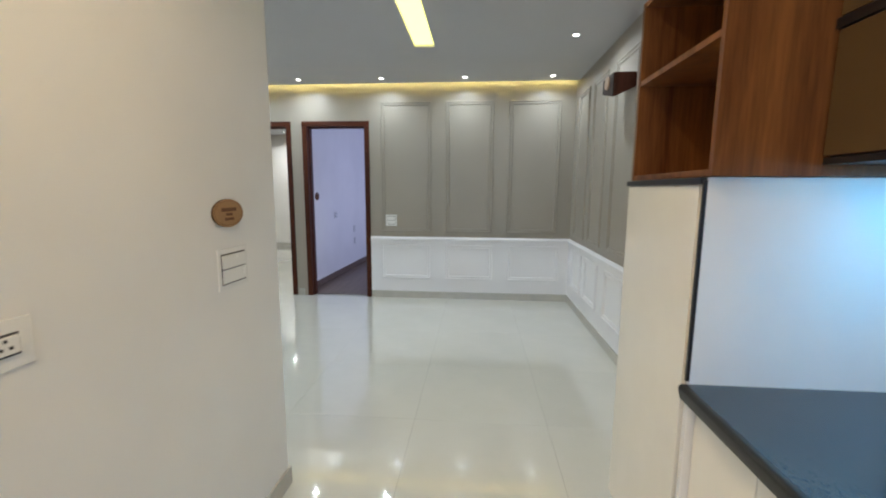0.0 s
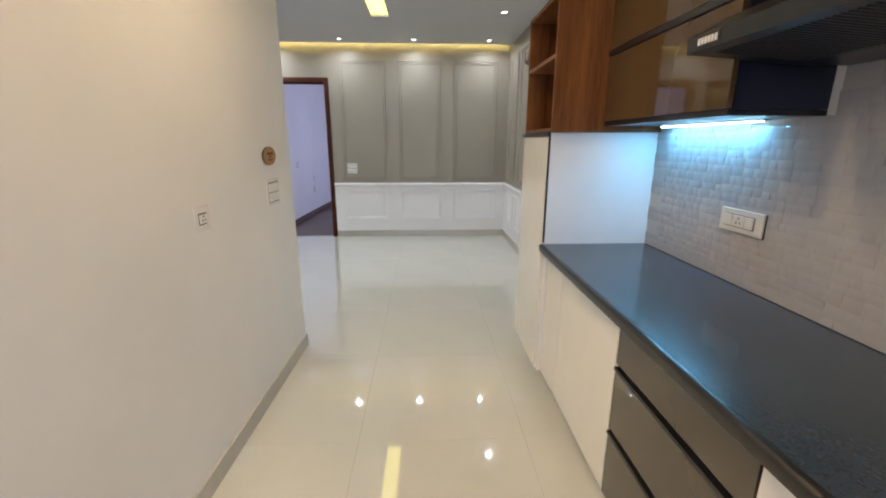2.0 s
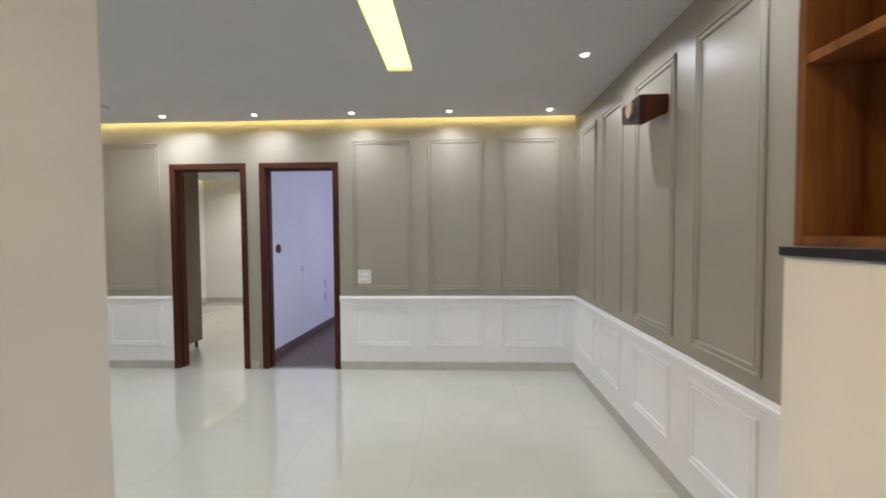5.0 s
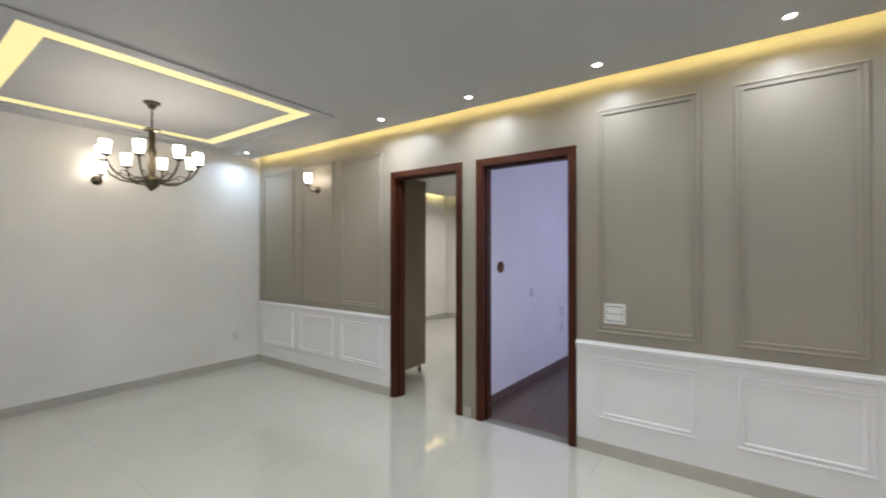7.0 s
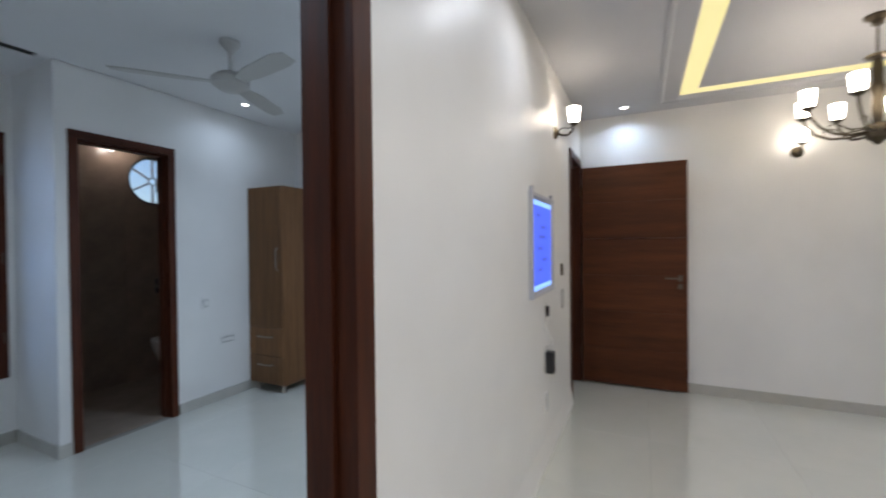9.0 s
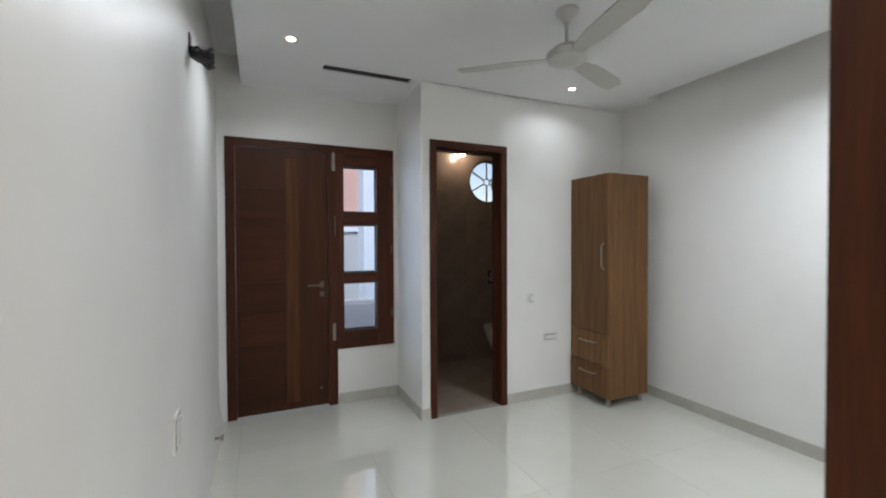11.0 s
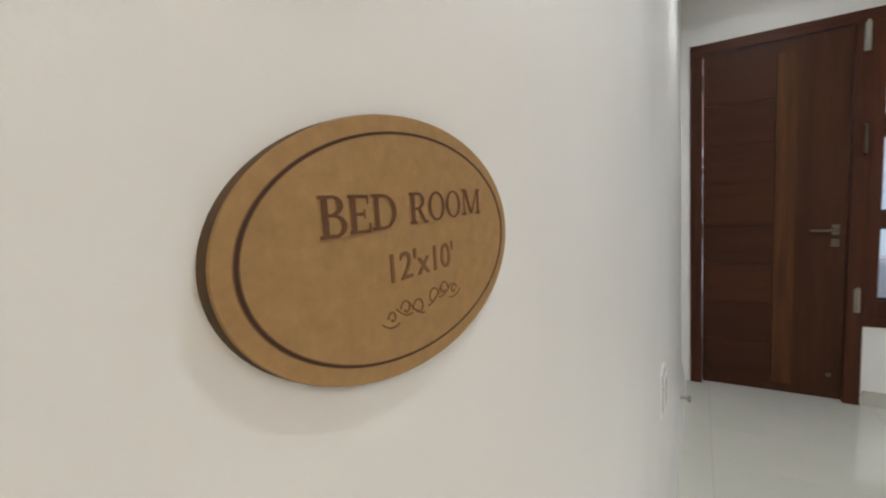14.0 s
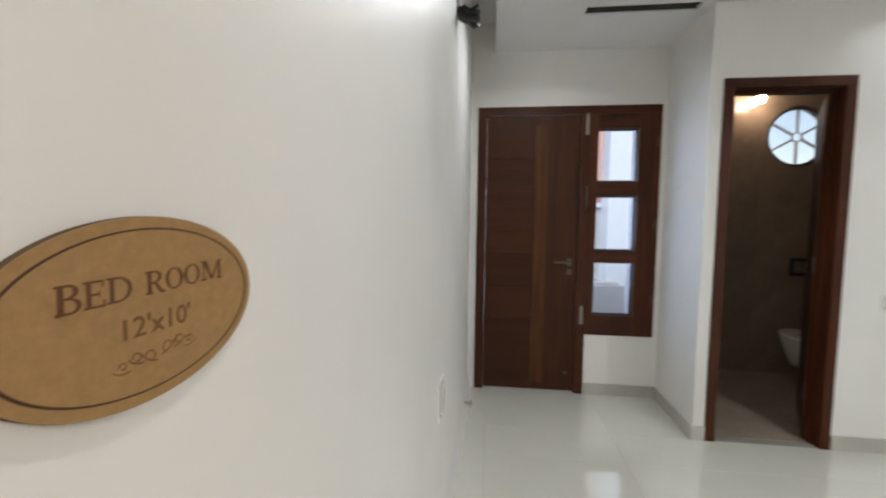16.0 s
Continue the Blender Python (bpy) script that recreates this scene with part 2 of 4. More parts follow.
# white paint with the blue of skylight mixed into its colour
M_OUTW = paint("sky_tinted_white_paint", (0.70, 0.79, 0.90), 0.7)
M_OUTG = paint("grey_boundary_plaster", (0.50, 0.51, 0.52), 0.8)
M_GROUND = paint("concrete_paving", (0.38, 0.37, 0.36), 0.8)


# ---- builders ----
def bm_box(bm, x0, x1, y0, y1, z0, z1, bevel=0.0):
    vs = [bm.verts.new(p) for p in ((x0, y0, z0), (x1, y0, z0), (x1, y1, z0), (x0, y1, z0), (x0, y0, z1), (x1, y0, z1), (x1, y1, z1), (x0, y1, z1))]
    fs = [bm.faces.new([vs[i] for i in q]) for q in ((0, 3, 2, 1), (4, 5, 6, 7), (0, 1, 5, 4), (1, 2, 6, 5), (2, 3, 7, 6), (3, 0, 4, 7))]
    if bevel:
        es = list({e for f in fs for e in f.edges})
        bmesh.ops.bevel(bm, geom=es, offset=bevel, segments=2, profile=0.7, affect="EDGES")
    return bm


def box(x0, x1, y0, y1, z0, z1, bevel=0.0):
    return bm_box(bmesh.new(), min(x0, x1), max(x0, x1), min(y0, y1), max(y0, y1), min(z0, z1), max(z0, z1), bevel)


def lathe(profile, seg=24, m=None):
    """A body turned about z from (radius, height) pairs."""
    bm = bmesh.new()
    rings = []
    for r, z in profile:
        if r < 1e-5:
            rings.append([bm.verts.new((0, 0, z))])
        else:
            rings.append([bm.verts.new((r * math.cos(2 * math.pi * i / seg), r * math.sin(2 * math.pi * i / seg), z)) for i in range(seg)])
    for a, b in zip(rings, rings[1:]):
        for i in range(seg):
            j = (i + 1) % seg
            if len(a) == 1 and len(b) > 1:
                bm.faces.new((a[0], b[j], b[i]))
            elif len(b) == 1 and len(a) > 1:
                bm.faces.new((a[i], a[j], b[0]))
            elif len(a) > 1:
                bm.faces.new((a[i], a[j], b[j], b[i]))
    if m:
        bmesh.ops.transform(bm, matrix=m, verts=bm.verts)
    bmesh.ops.recalc_face_normals(bm, faces=bm.faces)
    return bm


def tube(points, r, seg=8):
    """A round bar along a line of points."""
    bm = bmesh.new()
    pts = [Vector(p) for p in points]
    rings = []
    for i, p in enumerate(pts):
        d = (pts[min(i + 1, len(pts) - 1)] - pts[max(i - 1, 0)]).normalized()
        side = d.cross(Vector((0, 0, 1)) if abs(d.z) < 0.95 else Vector((1, 0, 0))).normalized()
        up = side.cross(d)
        rings.append([bm.verts.new(p + r * (math.cos(2 * math.pi * k / seg) * side + math.sin(2 * math.pi * k / seg) * up)) for k in range(seg)])
    for a, b in zip(rings, rings[1:]):
        for k in range(seg):
            bm.faces.new((a[k], a[(k + 1) % seg], b[(k + 1) % seg], b[k]))
    bm.faces.new(rings[0][::-1])
    bm.faces.new(rings[-1])
    bmesh.ops.recalc_face_normals(bm, faces=bm.faces)
    return bm


def to_mesh(name, bm, mat, smooth=None):
    me = bpy.data.meshes.new(name)
    bm.to_mesh(me)
    bm.free()
    me.materials.append(mat)
    if smooth is not None:
        me.shade_smooth()
        me.set_sharp_from_angle(angle=radians(smooth))
    return me


def part(name, bm, mat, parent, label="", smooth=None):
    ob = new(name, to_mesh(name, bm, mat, smooth))
    ob.parent = parent
    return tagged(ob, label)


def thing(name, m, label, category, group="", kind=""):
    ob = new(name)
    ob.empty_display_size = 0.1
    ob.matrix_basis = m if isinstance(m, Matrix) else Matrix.Translation(m)
    return tagged(ob, label, category, group, kind)


def structure(name, bm, mat, label, category):
    return tagged(new(name, to_mesh(name, bm, mat)), label, category, kind="structure")


def wall_along_x(x0, x1, y0, y1, z1, openings=(), z0=0.0):
    """A wall with thickness; openings are (x0, x1, sill, head)."""
    bm = bmesh.new()
    at = x0
    for a, b, s, h in sorted(openings):
        if a > at:
            bm_box(bm, at, a, y0, y1, z0, z1)
        if s > z0:
            bm_box(bm, a, b, y0, y1, z0, s)
        bm_box(bm, a, b, y0, y1, h, z1)
        at = b
    if x1 > at:
        bm_box(bm, at, x1, y0, y1, z0, z1)
    return bm


def plate_with_holes(rect, holes, z0, z1):
    bm = bmesh.new()
    xs = sorted({rect[0], rect[1], *[h[0] for h in holes], *[h[1] for h in holes]})
    ys = sorted({rect[2], rect[3], *[h[2] for h in holes], *[h[3] for h in holes]})
    for a, b in zip(xs, xs[1:]):
        for c, d in zip(ys, ys[1:]):
            u, v = (a + b) / 2, (c + d) / 2
            if not any(h[0] < u < h[1] and h[2] < v < h[3] for h in holes):
                bm_box(bm, a, b, c, d, z0, z1)
    bmesh.ops.remove_doubles(bm, verts=bm.verts, dist=1e-5)
    return bm


PROFILE = ((0, 0), (0.0, 0.010), (0.006, 0.015), (0.013, 0.015), (0.018, 0.007), (0.031, 0.007), (0.036, 0.012), (0.043, 0.010), (0.046, 0.0))


def moulding(origin, u, v, n, w, h, profile=PROFILE):
    """A mitred picture-frame moulding on a wall, w by h from origin."""
    bm = bmesh.new()
    o, u, v, n = Vector(origin), Vector(u), Vector(v), Vector(n)
    loops = []
    for d, out in profile:
        loops.append([bm.verts.new(o + u * a + v * b + n * out) for a, b in ((d, d), (w - d, d), (w - d, h - d), (d, h - d))])
    for a, b in zip(loops, loops[1:]):
        for i in range(4):
            j = (i + 1) % 4
            bm.faces.new((a[i], a[j], b[j], b[i]))
    bmesh.ops.recalc_face_normals(bm, faces=bm.faces)
    return bm


# ---- structure ----
YF = 5.295   # panelled wall
YM = 1.825   # wall between living room and bedroom
XK = -0.490  # kitchen side of the partition
XB = -0.614  # bedroom side of the partition
ground = structure("ground", box(-300, 300, -300, 300, -0.35, -0.15), M_GROUND, "grey concrete paving outside the house", "ground")
floor = structure("floor", box(-5.25, 1.62, -2.6, 5.30, -0.12, -0.0012), M_GROUT, "polished cream vitrified tile floor with thin joints", "floor")
structure("floor_room_1", box(-5.4, -1.93, 5.30, 9.9, -0.12, 0.0), M_TILE, "polished cream tile floor of the room beyond", "floor")
floor_2 = structure("floor_room_2", box(-1.93, 1.62, 5.30, 8.8, -0.12, -0.006), M_GROUT, "dark brown wood plank floor", "floor")

wall_f = structure("wall_north", wall_along_x(-5.29, 1.66, YF, YF + 0.12, SLAB, [(-2.805, -1.985, 0, 2.225), (-1.82, -0.980, 0, 2.225)]), M_TAUPE, "taupe painted wall with panel mouldings", "wall")
wall_e = structure("wall_east", box(1.54, 1.66, 1.76, YF, 0, SLAB), M_TAUPE, "taupe painted side wall with panel mouldings", "wall")
structure("wall_kitchen_east", box(1.513, 1.66, -2.2, 1.76, 0, SLAB), M_WHITE, "white painted kitchen wall behind the cabinets", "wall")
structure("wall_west", box(-5.29, -5.17, 1.70, YF, 0, SLAB), M_WHITE, "plain white painted wall", "wall")
structure("wall_middle", wall_along_x(-5.29, XB, 1.70, YM, SLAB, [(-5.15, -4.46, 0, 2.225), (-1.50, -0.665, 0, 2.225)]), M_WHITE, "white painted wall with two door openings", "wall")
bm = bmesh.new()
outline = [(XB, -2.2), (-0.537, -2.2), (-0.537, 0.2), (XK, YM), (XB, YM)]
low, top = [[bm.verts.new((x, y, z)) for x, y in outline] for z in (0, SLAB)]
bm.faces.new(low[::-1]), bm.faces.new(top)
for i in range(5):
    bm.faces.new((low[i], low[(i + 1) % 5], top[(i + 1) % 5], top[i]))
structure("wall_kitchen_west", bm, M_WHITE, "white painted partition between kitchen and bedroom", "wall")
structure("wall_kitchen_south", wall_along_x(XB, 1.66, -2.32, -2.2, SLAB, [(-0.2, 0.8, 0.8, 1.9)]), M_WHITE, "white painted kitchen end wall", "wall")
structure("wall_bedroom_south", wall_along_x(-2.07, XB, -1.85, -1.722, SLAB, [(-1.525, -0.68, 0, 2.225), (-2.015, -1.525, 0.487, 2.225)]), M_WHITE, "white bedroom wall with outer door and window", "wall")
structure("wall_bedroom_jog", box(-2.20, -2.07, -1.86, -1.10, 0, SLAB), M_WHITE, "white wall return beside the bathroom", "wall")
structure("wall_bathroom_front", wall_along_x(-4.29, -2.20, -1.22, -1.10, SLAB, [(-2.842, -2.20, 0, 2.20)]), M_WHITE, "white bedroom wall with bathroom door opening", "wall")
structure("wall_bedroom_west", box(-4.29, -4.17, -1.10, 1.70, 0, SLAB), M_WHITE, "plain white bedroom wall", "wall")
wall_b = structure("wall_bathroom_back", wall_along_x(-4.1, -2.20, -2.56, -2.44, SLAB, [(-3.74, -3.16, 1.84, 2.42)]), M_BATH, "brown tiled bathroom wall with round window", "wall")
structure("wall_bathroom_west", box(-4.22, -4.10, -2.56, -1.22, 0, SLAB), M_BATH, "brown tiled bathroom wall", "wall")
structure("wall_bathroom_east", box(-2.212, -2.203, -2.44, -1.22, 0, SLAB), M_BATH, "brown tiled bathroom wall lining", "wall")
structure("wall_bathroom_outer_east", box(-2.20, -2.09, -2.56, -1.86, 0, SLAB), M_OUTW, "white outer wall of the bathroom", "wall")
structure("floor_bathroom", box(-4.1, -2.212, -2.44, -1.16, -0.01, 0.004), M_BATHF, "beige stone tile bathroom floor", "floor")
structure("ceiling_bathroom", box(-4.1, -2.212, -2.44, -1.22, 2.5, 2.55), M_CEIL_DIM, "white bathroom ceiling", "ceiling")
structure("wall_room_1_west", box(-5.42, -5.30, 5.415, 9.9, 0, SLAB), M_WHITE, "white wall of the room beyond", "wall")
structure("wall_room_1_north", box(-5.42, -1.97, 9.8, 9.92, 0, SLAB), M_WHITE, "white end wall of the room beyond", "wall")
bm = box(-1.99, -1.905, 5.415, 9.8, 0, SLAB)
for v in bm.verts:
    if v.co.x > -1.95 and v.co.y > 6:
        v.co.x += 0.044 * (9.8 - 5.415)
structure("wall_rooms_divider", bm, M_WHITE, "white partition between two rooms", "wall")
structure("wall_room_2_north", box(-1.89, 1.62, 8.6, 8.72, 0, SLAB), M_WHITE, "white end wall of the plank-floored room", "wall")
structure("wall_room_2_east", plate_with_holes((5.415, 8.6, 0, SLAB), [(6.2, 7.6, 0.8, 2.2)], 1.5, 1.62), M_WHITE, "white wall with window opening", "wall").matrix_basis = Matrix(((0, 0, 1, 0), (1, 0, 0, 0), (0, 1, 0, 0), (0, 0, 0, 1)))
structure("wall_hall_back", box(-5.29, -4.29, 0.3, 0.4, 0, SLAB), M_WHITE, "white wall of the dark entrance lobby", "wall")
structure("wall_hall_west", box(-5.41, -5.29, 0.3, 1.82, 0, SLAB), M_WHITE, "white wall of the dark entrance lobby", "wall")
structure("roof_slab", box(-5.5, 1.75, -2.7, 10.0, SLAB, SLAB + 0.15), M_CEIL_DIM, "concrete roof slab painted white", "ceiling")

# false ceilings
TX0, TX1, TY0, TY1 = -4.80, -3.06, 2.685, 4.52
IX0, IX1, IY0, IY1 = -4.665, -3.185, 2.815, 4.39
ring = [(TX0, TX1, TY0, IY0), (TX0, TX1, IY1, TY1), (TX0, IX0, IY0, IY1), (IX1, TX1, IY0, IY1)]
strip = (-0.192, -0.014, 2.35, 3.965)
structure("ceiling_living", plate_with_holes((-5.17, 1.54, YM, 5.190), [*ring, strip], CEIL, CEIL + 0.03), M_CEIL_DIM, "white false ceiling with glowing coves", "ceiling")
structure("ceiling_kitchen", box(XK, 1.513, -2.2, YM, CEIL, CEIL + 0.03), M_CEIL_DIM, "white kitchen ceiling", "ceiling")
GAPS = [(-2.0, -1.34, -1.185, -1.092), (-4.11, -2.07, -1.10, -1.090), (-4.17, -4.02, -0.67, 1.70)]  # air slot, thin cut added to shade the wall edge, shadow gap
structure("ceiling_bedroom", plate_with_holes((-4.17, -0.79, -1.722, 1.70), GAPS, CEIL, CEIL + 0.05), M_CEIL2, "white false ceiling with shadow gaps", "ceiling")
structure("ceiling_bedroom_upper", box(-4.17, XB, -1.722, 1.70, 2.875, 2.91), M_CEIL2, "recessed upper bedroom ceiling seen in the shadow gaps", "ceiling")
structure("ceiling_room_1", box(-5.2, -1.99, 5.415, 9.7, CEIL, CEIL + 0.03), M_CEIL_DIM, "white false ceiling with cove", "ceiling")
structure("ceiling_room_2", box(-1.89, 1.5, 5.415, 8.6, CEIL, CEIL + 0.03), M_CEIL_DIM, "white ceiling", "ceiling")
t = thing("tray_light", (-3.93, 3.60, CEIL), "rectangular yellow LED cove light in the false ceiling", "ceiling light")
for a in ((TX0, TX1, TY0, IY0), (TX0, TX1, IY1, TY1), (TX0, IX0, IY0, IY1), (IX1, TX1, IY0, IY1)):
    part("diffuser", box(a[0] + 3.93, a[1] + 3.93, a[2] - 3.6, a[3] - 3.6, 0.003, 0.010), M_LED_Y, t)
part("trim", moulding((-4.95 + 3.93, 2.535 - 3.6, 0), (1, 0, 0), (0, 1, 0), (0, 0, -1), 2.03, 2.13, ((0, 0), (0, 0.014), (0.018, 0.014), (0.03, 0.004), (0.034, 0))), M_CEIL_DIM, t)
t = thing("linear_light", (-0.103, 3.157, CEIL), "long recessed warm yellow linear ceiling light", "ceiling light")
part("diffuser", box(-0.089, 0.089, -0.807, 0.808, 0.02, 0.026), M_LED_STRIP, t)
t = thing("cove_light", (-1.8, 5.178, CEIL + 0.03), "yellow LED cove tape above the panelled wall", "cove light")
part("tape", box(-3.36, 3.33, -0.004, 0.010, 0.0, 0.02), M_COVE, t)
t = thing("cove_light", (-5.23, 7.6, CEIL + 0.03), "yellow LED cove tape in the room beyond", "cove light")
part("tape", box(0.035, 0.05, -2.1, 2.1, 0.0, 0.02), M_COVE, t)

# panel mouldings and dado
UP, DN = (0.866, 1.595), (0.258, 0.442)
for x0, x1 in ((-5.085, -4.41), (-4.27, -3.68), (-3.56, -2.93), (-0.82, -0.19), (-0.01, 0.575), (0.76, 1.375)):
    part("panel_moulding", moulding((x0, YF, UP[0]), (1, 0, 0), (0, 0, 1), (0, -1, 0), x1 - x0, UP[1]), M_TAUPE, wall_f)
for y0, y1 in ((4.645, 5.09), (4.045, 4.48), (3.30, 3.82), (2.60, 3.10), (1.95, 2.40)):
    part("panel_moulding", moulding((1.54, y0, UP[0]), (0, 1, 0), (0, 0, 1), (-1, 0, 0), y1 - y0, UP[1]), M_TAUPE, wall_e)
RAIL = ((0.0, 0.0), (0.012, 0.0), (0.016, -0.012), (0.026, -0.018), (0.026, -0.030), (0.016, -0.036), (0.016, -0.048), (0.010, -0.055), (0, -0.055))


def rail(p0, p1, n):
    """The stepped chair rail on top of the dado, from p0 to p1, standing out along n."""
    bm = bmesh.new()
    a, b, n = Vector(p0), Vector(p1), Vector(n)
    ra, rb = [[bm.verts.new(p + n * d + Vector((0, 0, z))) for d, z in RAIL] for p in (a, b)]
    for i in range(len(RAIL) - 1):
        bm.faces.new((ra[i], ra[i + 1], rb[i + 1], rb[i]))
    bm.faces.new(ra)
    bm.faces.new(rb[::-1])
    bmesh.ops.recalc_face_normals(bm, faces=bm.faces)
    return bm


def dado(name, label, wall_box, rails, panels):
    d = structure(name, wall_box, M_DADO, label, "dado")
    for r in rails:
        part("chair_rail", rail(*r), M_DADO, d)
    for p in panels:
        part("panel_moulding", moulding(*p), M_DADO, d)


X3, Z3, Y3 = (1, 0, 0), (0, 0, 1), (0, 1, 0)
FN = (0, -1, 0)
yd = YF - 0.01
dado("dado_west_part", "white satin wainscot with panel mouldings", box(-5.17, -2.822, yd, YF, 0.09, 0.80), [((-5.17, yd, 0.802), (-2.822, yd, 0.802), FN)],
     [((a, yd, DN[0]), X3, Z3, FN, b - a, DN[1]) for a, b in ((-5.06, -4.42), (-4.28, -3.68), (-3.56, -2.94))])
dado("dado_east_part", "white satin wainscot with panel mouldings", box(-0.966, 1.54, yd, YF, 0.09, 0.80), [((-0.966, yd, 0.802), (1.54, yd, 0.802), FN)],
     [((a, yd, DN[0]), X3, Z3, FN, b - a, DN[1]) for a, b in ((-0.82, -0.20), (-0.005, 0.59), (0.78, 1.41))])
dado("dado_side_wall", "white satin wainscot on the side wall", box(1.53, 1.54, 1.76, yd, 0.09, 0.80), [((1.53, 1.76, 0.802), (1.53, yd, 0.802), (-1, 0, 0))],
     [((1.53, a, DN[0]), Y3, Z3, (-1, 0, 0), b - a, DN[1]) for a, b in ((4.62, 5.08), (4.03, 4.48), (3.30, 3.80), (2.60, 3.10), (1.95, 2.40))])

# skirting
for a in ((-5.17, -2.822, YF - 0.014, YF), (-0.966, 1.54, YF - 0.014, YF), (1.526, 1.54, 1.76, YF - 0.014), (-5.17, -5.158, 2.0, YF - 0.014),
          (-0.65, XK + 0.012, YM, YM + 0.012),
          (-2.07, -1.535, -1.722, -1.71), (-2.07, -2.058, -1.71, -1.088), (-2.14, -2.07, -1.10, -1.088),
          (-4.17, -2.856, -1.10, -1.088), (-4.17, -4.158, -1.088, 1.70), (-1.955, -1.875, YF - 0.012, YF), (-5.30, -5.288, 5.42, 9.8), (-5.288, -1.99, 9.788, 9.8)):
    structure("baseboard", box(a[0], a[1], a[2], a[3], 0, 0.088, 0.002), M_SKIRT, "grey beige tile skirting", "skirting")
for a in ((-4.45, -1.512, YM, YM + 0.024), (XB - 0.026, XB, -1.722, 1.70)):
    bm = box(*a, 0, 0.14)
    for v in bm.verts:
        if v.co.z > 0.1:
            v.co.x, v.co.y = (max(v.co.x, XB - 0.001), v.co.y) if a[1] == XB else (v.co.x, min(v.co.y, YM + 0.001))
    structure("baseboard", bm, M_WHITE, "white plastered wall foot", "skirting")
kb = structure("baseboard", box(0, 1.626, -0.012, 0, 0, 0.088, 0.002), M_SKIRT, "grey beige tile skirting", "skirting")
kb.matrix_basis = pose(-0.537, 0.2, 0, 0, 0, math.degrees(math.atan2(1.625, 0.047)))
structure("baseboard", box(-0.537, -0.525, -2.2, 0.2, 0, 0.088, 0.002), M_SKIRT, "grey beige tile skirting", "skirting")
structure("baseboard", box(0, 3.18, -0.013, 0.002, 0, 0.088, 0.002), M_PLANK, "dark brown wood skirting", "skirting").matrix_basis = pose(-1.905, 5.42, 0, 0, 0, 90 - 2.52)


# door frames: local x across, local y into the wall
def door_frame(name, m, w, h, depth, label, fw=0.062, proud=0.012):
    d = thing(name, m, label, "door frame", kind="structure")
    part("jamb", box(0, fw, -proud, depth, 0, h - fw, 0.003), M_FRAME, d)
    part("jamb", box(w - fw, w, -proud, depth, 0, h - fw, 0.003), M_FRAME, d)
    part("head", box(0, w, -proud, depth, h - fw, h, 0.003), M_FRAME_H, d)
    part("stop", box(fw, fw + 0.014, 0.045, depth - 0.002, 0, h - fw, 0.002), M_FRAME, d)
    part("stop", box(w - fw - 0.014, w - fw, 0.045, depth - 0.002, 0, h - fw, 0.002), M_FRAME, d)
    part("stop", box(fw, w - fw, 0.045, depth - 0.002, h - fw - 0.014, h - fw, 0.002), M_FRAME_H, d)
    return d


door_frame("door_1", pose(-2.818, YF, 0), 0.845, 2.236, 0.125, "dark mahogany door frame, open to a white room")
door_frame("door_2", pose(-1.828, YF, 0), 0.860, 2.236, 0.125, "dark mahogany door frame, open to a plank-floored room")
door_frame("door_3", pose(-0.645, YM, 0, 0, 0, 180), 0.865, 2.236, 0.127, "dark mahogany bedroom door frame", 0.068, 0.012)
door_frame("door_4", pose(-4.45, YM, 0, 0, 0, 180), 0.712, 2.236, 0.127, "dark mahogany main entrance door frame")
door_frame("door_5", pose(-2.140, -1.10, 0, 0, 0, 180), 0.71, 2.215, 0.122, "dark mahogany bathroom door frame", 0.056, 0.012)


def lever_handle(parent, m, flip=1):
    bm = box(-0.018, 0.018, -0.008, 0, -0.03, 0.03, 0.003)
    bmesh.ops.transform(bm, matrix=m, verts=bm.verts)
    part("rose", bm, M_DULL, parent, "steel handle plate")
    bm = tube([(0, 0, 0), (0, -0.045, 0), (flip * 0.02, -0.055, 0), (flip * 0.12, -0.055, 0)], 0.008)
    bmesh.ops.transform(bm, matrix=m, verts=bm.verts)
    part("handle", bm, M_DULL, parent, "steel lever handle", 40)
    bm = box(-0.018, 0.018, -0.008, 0, -0.10, -0.055, 0.003)
    bmesh.ops.transform(bm, matrix=m, verts=bm.verts)
    part("lock", bm, M_DULL, parent, "steel keyhole plate")


# the open entrance door
d = thing("door_leaf", (-5.105, 1.848, 0.02), "dark walnut entrance door standing open along the wall", "door")
for i in range(6):
    z0, z1 = i * 2.135 / 6, (i + 1) * 2.135 / 6
    part("panel", box(-0.018, 0.018, 0.0, 0.922, z0 + 0.0005, z1 - 0.0005, 0.001), M_LEAF_H, d)
lever_handle(d, pose(0.018, 0.862, 1.05, 0, 0, 90), -1)
for z in (0.25, 1.05, 1.85):
    part("hinge", tube([(0.02, -0.006, z), (0.02, -0.006, z + 0.1)], 0.007), M_DULL, d)

# bedroom outer door with window beside it
d = thing("door_6", (-0.677, -1.722, 0), "dark walnut bedroom outer door, closed, with a lighter inlay", "door", kind="structure")
part("jamb", box(-0.06, 0.008, -0.10, 0.014, 0, 2.175, 0.003), M_FRAME, d)
part("jamb", box(-0.848, -0.775, -0.10, 0.014, 0, 2.175, 0.003), M_FRAME, d)
part("head", box(-1.355, 0.008, -0.10, 0.014, 2.175, 2.238, 0.003), M_FRAME_H, d)
leaf = part("leaf", box(-0.772, -0.063, -0.045, -0.005, 0.012, 2.17, 0.002), M_LEAF_V, d)
